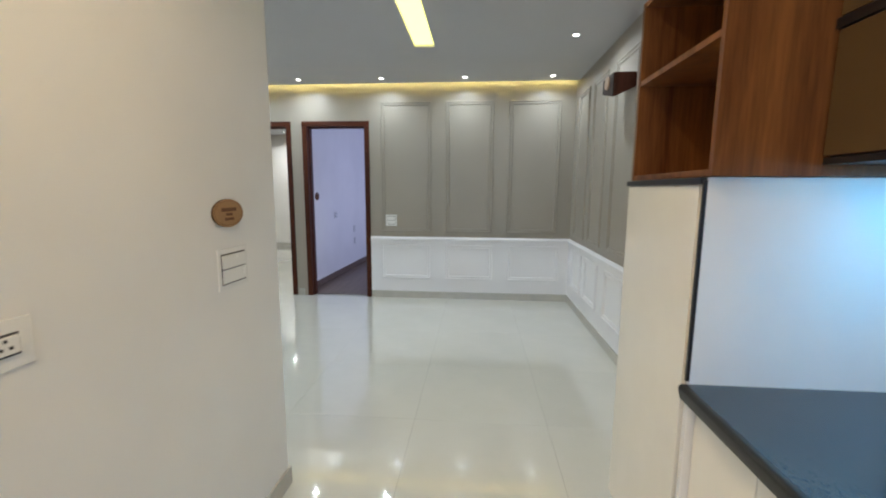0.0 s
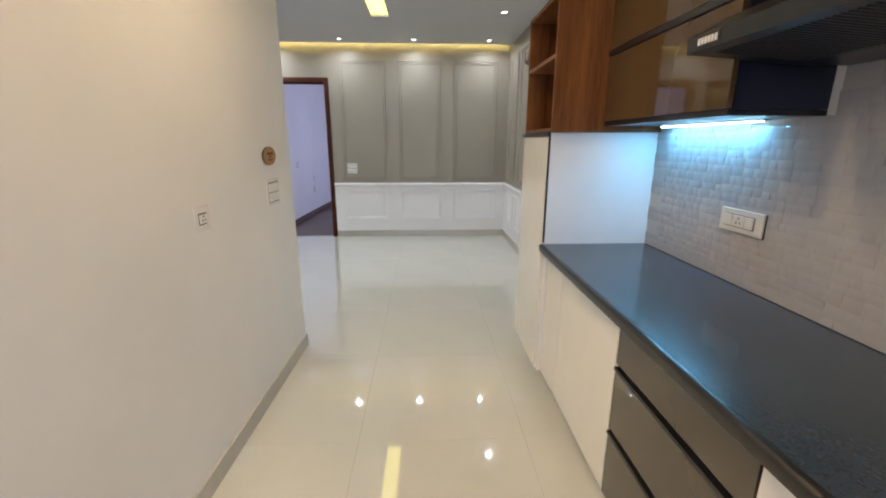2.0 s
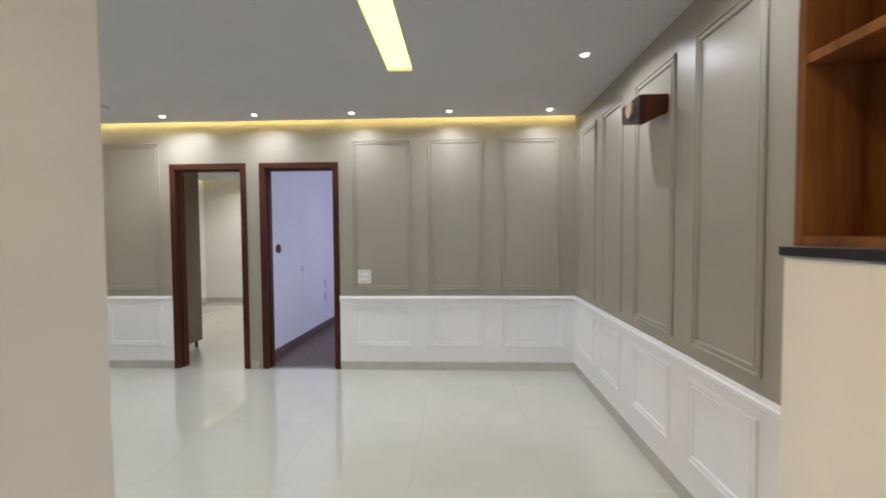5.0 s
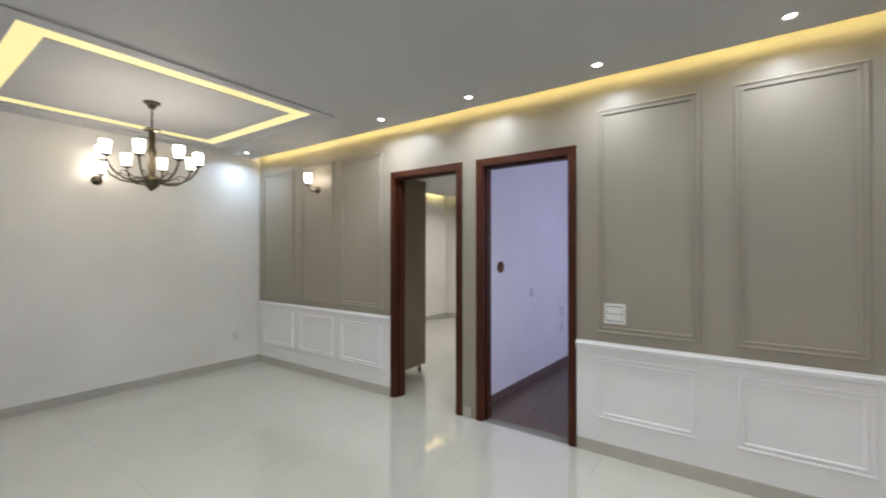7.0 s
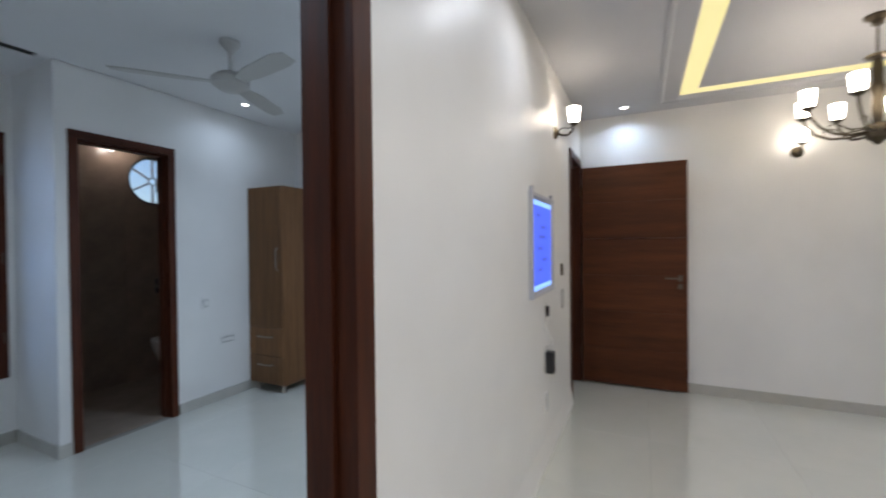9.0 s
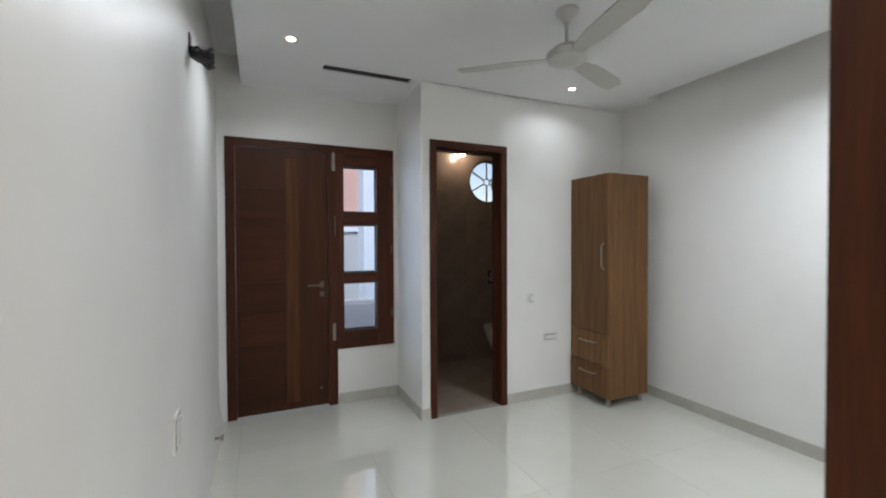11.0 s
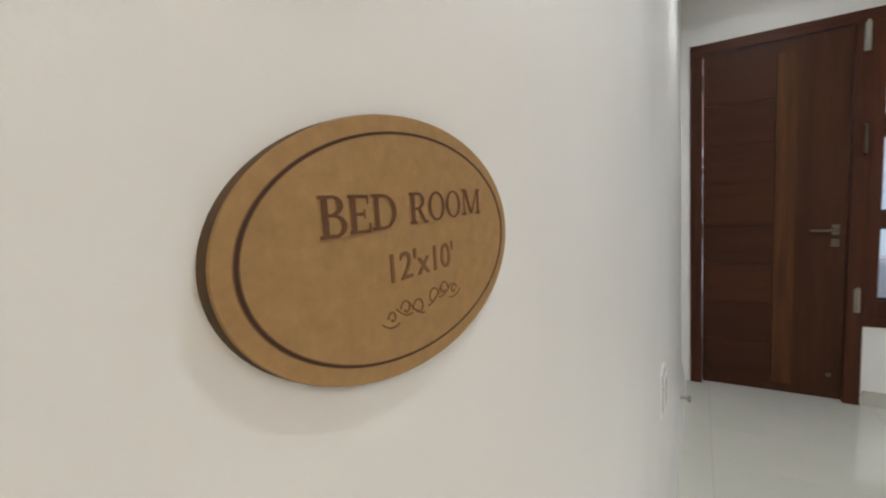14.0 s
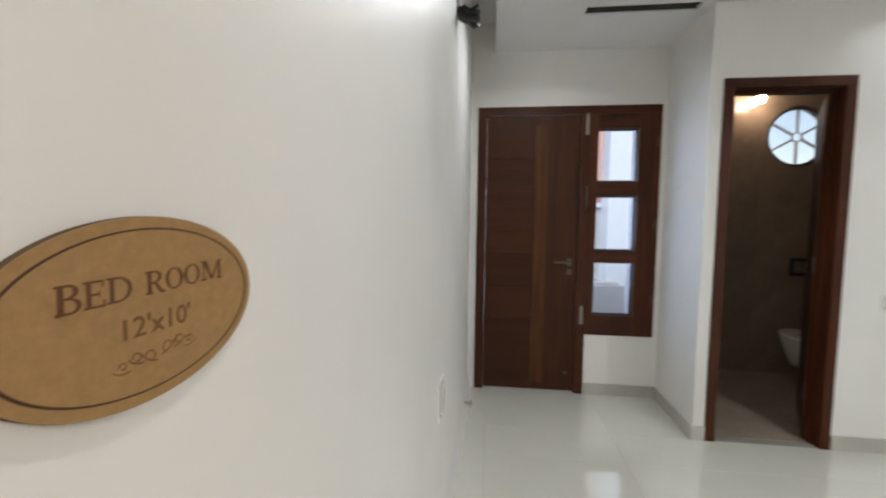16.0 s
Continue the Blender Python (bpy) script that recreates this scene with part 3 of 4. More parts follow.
for i in range(8):
    z0, z1 = 0.07 + i * 2.03 / 8, 0.07 + (i + 1) * 2.03 / 8
    part("panel", box(-0.43, -0.085, -0.006, 0.001, z0 + 0.001, z1 - 0.001, 0.001), M_LEAF_HX, leaf)
part("inlay", box(-0.535, -0.435, -0.006, 0.002, 0.07, 2.10, 0.001), M_INLAY, leaf)
lever_handle(d, pose(-0.72, -0.005, 1.045, 0, 0, 180), -1)
part("door_stop", lathe([(0, 0), (0.012, 0), (0.012, 0.01), (0, 0.012)], 12, pose(-0.71, -0.004, 0.16, -90)), M_DULL, d)
for z in (0.22, 1.0, 1.95):
    part("hinge", box(-0.066, -0.058, -0.006, 0.006, z, z + 0.10, 0.001), M_DULL, d)
for z0, z1 in ((2.02, 2.17), (0.56, 0.70)):
    b = part("tower_bolt", box(-0.832, -0.806, 0.014, 0.018, z0, z1, 0.001), M_CHROME, d, "steel tower bolt")
    part("rod", tube([(-0.819, 0.024, z0 + 0.01), (-0.819, 0.024, z1 + 0.01)], 0.006), M_CHROME, b)
part("pull", tube([(-0.822, 0.014, 1.46), (-0.822, 0.045, 1.47), (-0.822, 0.045, 1.62), (-0.822, 0.014, 1.63)], 0.007), M_DULL, d, "steel pull handle", 40)

wd = thing("window_1", (-1.772, -1.722, 0.478), "dark mahogany side window with three panes", "window", kind="structure")
part("stile", box(-0.26, -0.105, -0.09, 0.012, 0.0, 1.697, 0.003), M_FRAME, wd)
part("stile", box(0.192, 0.247, -0.09, 0.012, 0.0, 1.697, 0.003), M_FRAME, wd)
for z0, z1 in ((0.0, 0.155), (0.575, 0.660), (1.085, 1.190), (1.590, 1.697)):
    part("rail", box(-0.105, 0.192, -0.09, 0.010, z0, z1, 0.003), M_FRAME_H, wd)
for z0, z1 in ((0.155, 0.575), (0.660, 1.085), (1.190, 1.590)):
    p = part("pane", box(-0.105, 0.192, -0.045, -0.040, z0, z1), M_GLASS, wd, "clear glass pane")
    p.visible_shadow = False
    part("bead", moulding((-0.105, -0.038, z0), X3, Z3, Y3, 0.297, z1 - z0, ((0, 0), (0, 0.018), (0.008, 0.018), (0.014, 0.0))), M_DARKP, wd)
for z in (0.25, 0.82, 1.45):
    part("hinge", box(-0.245, -0.236, 0.012, 0.016, z, z + 0.08, 0.001), M_DULL, wd)

# round bathroom window
bm = bmesh.new()
N = 48
sq, ci = [], []
for y in (-2.56, -2.44):
    a, b = [], []
    for i in range(N):
        th = 2 * math.pi * i / N
        c, s = math.cos(th), math.sin(th)
        k = 0.29 / max(abs(c), abs(s))
        a.append(bm.verts.new((-3.45 + k * c, y, 2.13 + k * s)))
        b.append(bm.verts.new((-3.45 + 0.262 * c, y, 2.13 + 0.262 * s)))
    sq.append(a), ci.append(b)
for i in range(N):
    j = (i + 1) % N
    bm.faces.new((sq[0][i], sq[0][j], ci[0][j], ci[0][i]))
    bm.faces.new((sq[1][i], ci[1][i], ci[1][j], sq[1][j]))
    bm.faces.new((ci[0][i], ci[0][j], ci[1][j], ci[1][i]))
bmesh.ops.recalc_face_normals(bm, faces=bm.faces)
part("window_surround", bm, M_BATH, wall_b)
wr = thing("window_2", (-3.45, -2.48, 2.13), "round frosted window with six grey spokes", "window", kind="structure")
TIP = pose(0, 0, 0, 90)
part("frame", lathe([(0.262, -0.02), (0.262, 0.02), (0.238, 0.02), (0.238, -0.02), (0.262, -0.02)], 48, TIP), M_GREY, wr, smooth=40)
part("hub", lathe([(0.036, -0.010), (0.045, -0.010), (0.045, 0.010), (0.036, 0.010), (0.036, -0.010)], 24, TIP), M_SILVER, wr)
for i in range(6):
    bm = box(0.04, 0.24, -0.010, 0.010, -0.008, 0.008)
    bmesh.ops.transform(bm, matrix=pose(0, 0, 0, 0, 60 * i + 30, 0), verts=bm.verts)
    part("spoke", bm, M_SILVER, wr)
p = part("pane", lathe([(0, -0.003), (0.24, -0.003), (0.24, 0.003), (0, 0.003)], 48, TIP), M_FROST, wr, "frosted glass pane")
p.visible_shadow = False


# ---- kitchen ----
def tall_unit():
    t = thing("tall_cabinet", (0.965, 1.227, 0), "cream gloss tall cabinet with white side panel", "cabinet")
    part("body", box(0.022, 0.546, 0.004, 0.520, 0.138, 1.405), M_PANEL, t)
    part("side_panel", box(0.0065, 0.546, -0.016, 0.002, 0.138, 1.432), M_PANEL, t, "white laminate side panel")
    part("door", box(0.0, 0.018, 0.012, 0.520, 0.138, 1.410, 0.002), M_CREAM, t, "cream gloss door")
    part("edge_profile", box(-0.003, 0.006, -0.017, -0.008, 0.88, 1.425, 0.001), M_BLACK, t, "black aluminium edge profile")
    part("top_profile", box(-0.008, 0.03, -0.010, 0.524, 1.414, 1.432, 0.002), M_BLACK, t, "black aluminium top profile")
    part("plinth", box(0.10, 0.118, 0.0, 0.52, 0, 0.138), M_CREAM, t)


def open_unit():
    t = thing("open_shelf_unit", (0.965, 1.185, 1.434), "open teak laminate shelf unit above the tall cabinet", "shelf")
    part("side", box(0.0, 0.546, 0.0, 0.018, 0, 0.62, 0.001), M_UNIT, t)
    part("side", box(0.0, 0.546, 0.522, 0.540, 0, 0.62, 0.001), M_UNIT, t)
    part("back", box(0.30, 0.312, 0.018, 0.522, 0.018, 0.602), M_UNIT, t)
    for z in (0.0, 0.335, 0.602):
        part("shelf", box(0.002, 0.30, 0.018, 0.522, z, z + 0.018, 0.001), M_UNIT, t)


def base_unit(y0, y1, front, mat, label):
    t = thing("base_cabinet", (0.993, y0, 0), label, "cabinet", "kitchen base cabinets")
    w = y1 - y0
    part("body", box(0.02, 0.52, 0.003, w - 0.003, 0.145, 0.83), M_PANEL, t)
    part("plinth", box(0.10, 0.118, 0.0, w, 0, 0.145), M_CREAM, t)
    if front == "drawers":
        for z0, z1 in ((0.145, 0.390), (0.418, 0.640), (0.668, 0.825)):
            dr = part("drawer", box(0, 0.018, 0.002, w - 0.002, z0, z1, 0.002), mat, t, "taupe gloss drawer front")
            if z1 < 0.8:
                part("handle_profile", box(-0.006, 0.016, 0.002, w - 0.002, z1 + 0.002, z1 + 0.014, 0.001), M_BLACK, dr, "black grip profile")
        part("gap", box(0.014, 0.02, 0.002, w - 0.002, 0.145, 0.825), M_BLACK, t)
    else:
        cuts = [0.0, *front, w]
        for a, b in zip(cuts, cuts[1:]):
            part("door", box(0, 0.018, a + 0.0015, b - 0.0015, 0.145, 0.825, 0.002), mat, t, "cream gloss door")


def upper_unit(y0, y1):
    t = thing("wall_cabinet", (1.212, y0, 1.462), "bronze gloss wall cabinet with lift-up flaps", "cabinet", "kitchen wall cabinets")
    w = y1 - y0
    part("body", box(0.02, 0.30, 0.0, w, 0.018, 0.60), M_NAVY, t, "dark laminate carcass")
    part("bottom", box(0.004, 0.30, 0.0, w, 0.0, 0.016), M_BLACK, t)
    part("flap", box(0, 0.018, 0.002, w - 0.002, 0.020, 0.305, 0.002), M_BROWN, t, "bronze gloss flap")
    part("flap", box(0, 0.018, 0.002, w - 0.002, 0.335, 0.598, 0.002), M_BROWN, t, "bronze gloss flap")
    part("grip_profile", box(-0.006, 0.018, 0.0, w, 0.308, 0.331, 0.001), M_BLACK, t, "black grip profile")


def hood():
    t = thing("range_hood", (1.05, -0.29, 1.59), "black slanted kitchen range hood with mesh filter", "range hood")
    bm = bmesh.new()
    prof = [(0.0, 0.022), (0.0, 0.060), (0.10, 0.115), (0.455, 0.175), (0.455, 0.0), (0.30, 0.0)]
    a = [bm.verts.new((x, 0, z)) for x, z in prof]
    b = [bm.verts.new((x, 0.595, z)) for x, z in prof]
    for i in range(len(prof)):
        j = (i + 1) % len(prof)
        bm.faces.new((a[i], a[j], b[j], b[i]))
    bm.faces.new(a), bm.faces.new(b[::-1])
    bmesh.ops.recalc_face_normals(bm, faces=bm.faces)
    part("body", bm, M_BLACK, t)
    for i in range(34):
        y = 0.05 + i * 0.0147
        part("filter_slat", tube([(0.04, y, 0.019), (0.28, y, 0.0015)], 0.0028, 6), M_BLACK, t)
    badge = part("badge", box(-0.0015, 0.001, 0.470, 0.560, 0.028, 0.056), M_DARKP, t, "black maker's badge")
    for i in range(6):
        part("badge_bar", box(-0.0024, -0.001, 0.478 + i * 0.0125, 0.487 + i * 0.0125, 0.034, 0.050), M_PLASTIC, badge, "white bar")
    part("duct", box(0.20, 0.455, 0.15, 0.45, 0.17, 0.60, 0.004), M_BLACK, t)


def counter():
    t = thing("worktop", (0.943, 1.21, 0.833), "black polished granite kitchen worktop", "worktop")
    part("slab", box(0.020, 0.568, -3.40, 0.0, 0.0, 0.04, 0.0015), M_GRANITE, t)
    bm = bmesh.new()
    arc = [(0.020, 0.0), (0.006, 0.0), *[(0.012 - 0.012 * math.cos(radians(a)), 0.028 + 0.012 * math.sin(radians(a))) for a in range(0, 91, 18)], (0.020, 0.040)]
    ends = [[bm.verts.new((x, y, z)) for x, z in arc] for y in (-3.40, 0.0)]
    for k in range(len(arc)):
        bm.faces.new((ends[0][k], ends[0][(k + 1) % len(arc)], ends[1][(k + 1) % len(arc)], ends[1][k]))
    bm.faces.new(ends[0][::-1]), bm.faces.new(ends[1])
    bmesh.ops.recalc_face_normals(bm, faces=bm.faces)
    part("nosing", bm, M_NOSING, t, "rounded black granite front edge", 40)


tall_unit(), open_unit(), counter(), hood()
base_unit(0.375, 1.208, (0.575,), M_CREAM, "cream gloss base cabinet with two doors")
base_unit(-0.222, 0.372, "drawers", M_DRAWER, "taupe gloss drawer cabinet with black grip profiles")
base_unit(-1.14, -0.225, (0.44,), M_CREAM, "cream gloss base cabinet with two doors")
base_unit(-2.19, -1.143, (0.52,), M_CREAM, "cream gloss base cabinet with two doors")
upper_unit(0.345, 1.182), upper_unit(-1.20, -0.30), upper_unit(-2.19, -1.203)
t = thing("wall_cabinet", (1.212, -0.298, 1.80), "bronze gloss short cabinet above the hood", "cabinet", "kitchen wall cabinets")
part("body", box(0.02, 0.10, 0.0, 0.608, 0, 0.26), M_NAVY, t)
part("flap", box(0, 0.018, 0.002, 0.606, 0.0, 0.26, 0.002), M_BROWN, t)
t = thing("led_bar", (1.462, 0.81, 1.4615), "glowing cool blue LED bar under the wall cabinet", "light")
part("housing", box(-0.02, 0.02, -0.29, 0.29, -0.004, 0.0), M_CHROME, t)
part("diffuser", box(-0.014, 0.014, -0.285, 0.285, -0.009, -0.004, 0.002), M_LED_B, t)


# ---- small fittings ----
def wall_plate(name, m, w, h, rockers, label, holes=0, rim=0.016):
    """A switch or socket plate: local x across, local y up, facing local z."""
    t = thing(name, m, label, "switch" if rockers else "socket")
    part("plate", box(-w / 2, w / 2, -h / 2, h / 2, 0, 0.007, 0.002), M_PLASTIC, t)
    part("inset", box(-w / 2 + rim, w / 2 - rim, -h / 2 + rim + 0.002, h / 2 - rim - 0.002, 0.006, 0.0085), M_GREY, t)
    n = max(rockers, 1)
    hh = (h - 2 * rim - 0.010) / n
    for i in range(n):
        y0 = -h / 2 + rim + 0.005 + i * hh
        part("rocker" if rockers else "socket_face", box(-w / 2 + rim + 0.003, w / 2 - rim - 0.003, y0 + 0.002, y0 + hh - 0.002, 0.007, 0.0125, 0.0015), M_PLASTIC, t)
    for i in range(holes):
        a = 2 * math.pi * i / 3 + math.pi / 2
        part("pin_hole", lathe([(0, 0), (0.004, 0), (0.004, 0.0006), (0, 0.0006)], 10, pose(0.010 * math.cos(a), 0.010 * math.sin(a), 0.0125)), M_DARKP, t)
    return t


def on_wall(x, y, z, facing):
    """A pose whose z points out of the wall and whose y points up."""
    rz = {"-y": 0, "+x": 90, "+y": 180, "-x": -90}[facing]
    return pose(x, y, z, 90, 0, rz)


def divider(y, z):
    """A pose on the partition of the plank-floored room."""
    return on_wall(-1.905 + 0.044 * (y - 5.415), y, z, "+x") @ pose(0, 0, 0, 0, -2.52, 0)


wall_plate("switch_plate", on_wall(XK - 0.0130, 1.507, 1.114, "+x") @ pose(0, 0, 0, 0, -1.66, 0), 0.172, 0.146, 2, "white switch plate with two wide rockers on the wall")
wall_plate("socket_plate", on_wall(-0.5242, 0.778, 1.094, "+x") @ pose(0, 0, 0, 0, -1.66, 0), 0.105, 0.100, 0, "white single socket plate on the kitchen wall", 3, 0.025)
wall_plate("switch_plate", on_wall(-0.70, YF, 1.008, "-y"), 0.142, 0.142, 2, "white switch plate on the taupe panelled wall")
t = thing("switch_plate", on_wall(1.501, 0.566, 1.110, "-x"), "pale grey switch and socket plate on the tiled splashback", "switch")
# black sheet set off to the right and down, a thin edge past the plate
part("backing", box(-0.099, 0.104, -0.044, 0.041, 0, 0.004, 0.001), M_DARKP, t, "black sheet showing right of and below the plate")
part("plate", box(-0.102, 0.102, -0.041, 0.042, 0.004, 0.011, 0.002), M_SWITCH, t)
part("inset", box(-0.077, 0.067, -0.023, 0.024, 0.010, 0.0125), M_GREY, t)
for a, b in ((-0.074, -0.037), (0.027, 0.064)):
    part("rocker", box(a, b, -0.020, 0.021, 0.011, 0.0165, 0.0015), M_SWITCH, t)
so = part("socket_face", box(-0.034, 0.024, -0.020, 0.021, 0.011, 0.015, 0.0015), M_SWITCH, t)
for px, py in ((-0.005, 0.010), (-0.014, -0.006), (0.004, -0.006)):
    part("pin_hole", lathe([(0, 0), (0.004, 0), (0.004, 0.0006), (0, 0.0006)], 10, pose(px, py, 0.015)), M_DARKP, so)
wall_plate("switch_plate", on_wall(-3.10, -1.10, 0.905, "+y"), 0.072, 0.10, 1, "small white switch on the bedroom wall")
wall_plate("socket_plate", on_wall(-3.315, -1.10, 0.545, "+y"), 0.155, 0.085, 0, "white double socket plate near the wardrobe")
wall_plate("socket_plate", on_wall(-5.17, 4.975, 0.385, "+x"), 0.075, 0.11, 0, "white socket plate low on the white wall")
wall_plate("switch_plate", on_wall(-4.02, YM, 0.97, "+y"), 0.14, 0.15, 2, "white switch plate beside the entrance")
wall_plate("socket_plate", on_wall(-3.42, YM, 0.37, "+y"), 0.075, 0.12, 0, "white socket plate low on the wall")
wall_plate("socket_plate", on_wall(XB, 0.08, 0.69, "-x"), 0.12, 0.14, 0, "white socket plate on the bedroom wall")
wall_plate("switch_plate", divider(6.53, 0.99), 0.10, 0.10, 1, "white switch plate in the far room")
wall_plate("socket_plate", divider(7.385, 0.695), 0.09, 0.12, 0, "white socket plate in the far room")
wall_plate("socket_plate", divider(7.385, 0.48), 0.09, 0.12, 0, "white socket plate in the far room")
t = thing("bell_push", on_wall(-4.02, YM, 1.20, "+y"), "small bronze bell push beside the entrance", "switch")
part("plate", box(-0.035, 0.035, -0.045, 0.045, 0, 0.012, 0.003), M_BRONZE, t)


def flat_text(body, size, m, parent, mat, name="lettering", bold=0.00008):
    c = bpy.data.curves.new(name, "FONT")
    c.body, c.size, c.extrude, c.offset, c.align_x, c.align_y = body, size, 0.0003, bold, "CENTER", "CENTER"
    tmp = bpy.data.objects.new("tmp", c)
    scene.collection.objects.link(tmp)
    me = bpy.data.meshes.new_from_object(tmp.evaluated_get(bpy.context.evaluated_depsgraph_get()))
    bpy.data.objects.remove(tmp)
    me.materials.clear()
    me.materials.append(mat)
    ob = new(name, me)
    ob.parent, ob.matrix_basis = parent, m
    return ob


def oval_sign(m, a, b, label, lines):
    t = thing("room_sign", m, label, "sign")
    S = Matrix.Diagonal((a, b, 1, 1))
    part("board", lathe([(0, 0.0), (0.995, 0.0), (1.0, 0.0006), (1.0, 0.0070), (0.996, 0.0078), (0, 0.0078)], 96, S), M_MDF, t, "brown MDF board", 30)
    part("edge", lathe([(1.002, 0.0004), (1.002, 0.0066), (1.0005, 0.0070), (1.0005, 0.0004), (1.002, 0.0004)], 96, S), M_EDGE, t, "charred black edge", 30)
    G = Matrix.Diagonal((a - 0.0066, b - 0.0064, 1, 1))
    part("groove", lathe([(0.990, 0.0078), (1.006, 0.0078), (1.005, 0.0080), (0.991, 0.0080), (0.990, 0.0078)], 96, G), M_GROOVE, t, "burnt oval line")
    part("scorch", lathe([(0.984, 0.00775), (1.011, 0.00775), (1.010, 0.0079), (0.985, 0.0079), (0.984, 0.00775)], 96, G), M_BURN2, t, "scorched border of the oval line")
    for body, size, x, y, mat, sx in lines:
        flat_text(body, size, pose(x, y, 0.0079) @ Matrix.Diagonal((sx, 1, 1, 1)), t, mat)
    return t


SIGN = oval_sign(on_wall(XB + 0.0028, 1.387, 1.3115, "-x"), 0.0868, 0.0495, "oval brown wooden room sign reading BED ROOM", [("12'x10'", 0.0152, 0.0003, -0.0080, M_BURN2, 1.13)])


def bowl(bm, cx, cz, rx, rz, a0, a1, thin, thick, n=16):
    """A curved stroke that swells towards its sides."""
    prev = None
    for k in range(n + 1):
        a = radians(a0 + (a1 - a0) * k / n)
        w = thin + (thick - thin) * abs(math.cos(a)) ** 1.5
        pair = [bm.verts.new((cx + (rx - s * w) * math.cos(a), cz + (rz - s * w * 0.8) * math.sin(a), 0.0081 + 0.00003 * cz)) for s in (0, 1)]
        if prev:
            bm.faces.new((prev[0], pair[0], pair[1], prev[1]))
        prev = pair


def serif_letter(ch, x, z, w, h, parent):
    """A roman capital engraved on the sign, w wide and h high from (x, z)."""
    bm = bmesh.new()
    st, th = h * 0.20, h * 0.085

    level = iter(range(40))

    def bar(a, b, c, d):
        up = 0.00814 + 0.00004 * next(level)
        vs = [bm.verts.new((x + p, z + q, up)) for p, q in ((a, c), (b, c), (b, d), (a, d))]
        bm.faces.new(vs)

    if ch in "BEDR":
        bar(w * 0.12, w * 0.12 + st, 0, h)
        bar(0, w * 0.12 + st + th, 0, th), bar(0, w * 0.12 + st + th, h - th, h)
    if ch == "E":
        bar(w * 0.12, w * 0.92, 0, th), bar(w * 0.12, w * 0.88, h - th, h), bar(w * 0.12, w * 0.7, h * 0.5 - th / 2, h * 0.5 + th / 2)
        bar(w * 0.88, w, 0, h * 0.26), bar(w * 0.84, w * 0.94, h * 0.76, h), bar(w * 0.66, w * 0.74, h * 0.38, h * 0.62)
    if ch == "D":
        bar(w * 0.12, w * 0.45, 0, th), bar(w * 0.12, w * 0.45, h - th, h)
        bowl(bm, x + w * 0.42, z + h / 2, w * 0.58, h / 2, -90, 90, th, st)
    if ch == "B":
        bar(w * 0.12, w * 0.55, 0, th), bar(w * 0.12, w * 0.5, h - th, h), bar(w * 0.12, w * 0.55, h * 0.53 - th / 2, h * 0.53 + th / 2)
        bowl(bm, x + w * 0.52, z + h * 0.27, w * 0.48, h * 0.28, -90, 90, th, st), bowl(bm, x + w * 0.48, z + h * 0.76, w * 0.42, h * 0.245, -90, 90, th, st)
    if ch == "R":
        bar(w * 0.12, w * 0.5, h - th, h), bar(w * 0.12, w * 0.5, h * 0.48 - th / 2, h * 0.48 + th / 2)
        bowl(bm, x + w * 0.48, z + h * 0.735, w * 0.40, h * 0.265, -90, 90, th, st)
        vs = [bm.verts.new((x + p * w, z + q * h, 0.00806)) for p, q in ((0.42, 0.48), (0.62, 0.48), (1.0, 0.0), (0.78, 0.0))]
        bm.faces.new(vs[::-1]), bar(w * 0.76, w * 1.04, 0, th)
    if ch == "O":
        bowl(bm, x + w / 2, z + h / 2, w / 2, h / 2, 0, 360, th, st, 32)
    if ch == "M":
        bar(w * 0.10, w * 0.10 + th * 1.3, 0, h), bar(w * 0.82, w * 0.82 + st, 0, h)
        bar(0, w * 0.24, 0, th), bar(w * 0.74, w, 0, th), bar(0, w * 0.2, h - th, h), bar(w * 0.84, w, h - th, h)
        for p in ((0.10, 0.28, 0.56, 0.44), (0.82, 0.90, 0.56, 0.47)):
            vs = [bm.verts.new((x + a * w, z + b * h, 0.00806 + p[0] * 0.00004)) for a, b in ((p[0], 1), (p[1], 1), (p[2], 0.04), (p[3], 0.04))]
            bm.faces.new(vs)
    bmesh.ops.recalc_face_normals(bm, faces=bm.faces)
    part("letter", bm, M_LETTER, parent)


for ch, x, z, w, h in (("B", -0.0530, 0.0066, 0.0118, 0.0132), ("E", -0.0405, 0.0070, 0.0104, 0.0128), ("D", -0.0294, 0.0074, 0.0142, 0.0126),
                       ("R", -0.0072, 0.0080, 0.0124, 0.0124), ("O", 0.0062, 0.0084, 0.0132, 0.0124), ("O", 0.0203, 0.0088, 0.0132, 0.0124), ("M", 0.0345, 0.0094, 0.0192, 0.0124)):
    serif_letter(ch, x, z, w, h, SIGN)
for s in (-1, 1):
    for k in range(3):
        r0, cx = 0.0042 - 0.0008 * k, 0.0005 + s * (0.0055 + 0.0085 * k)
        zc = -0.0245 + 0.0010 * s + (0.0018 if k == 1 else 0.0)
        pts = [(cx + s * r0 * math.cos(q) * (1 - q / 9), zc + r0 * math.sin(q) * (1 - q / 9), 0.0078) for q in [i * 0.45 for i in range(14)]]
        part("flourish", tube(pts, 0.00045, 5), M_BURN2, SIGN)
        pts = [(cx - s * 0.004 + s * 0.010 * q, zc - 0.0030 + 0.0060 * q * q - 0.002 * k * q, 0.0078) for q in [i * 0.125 for i in range(9)]]
        part("flourish", tube(pts, 0.0004, 5), M_BURN2, SIGN)
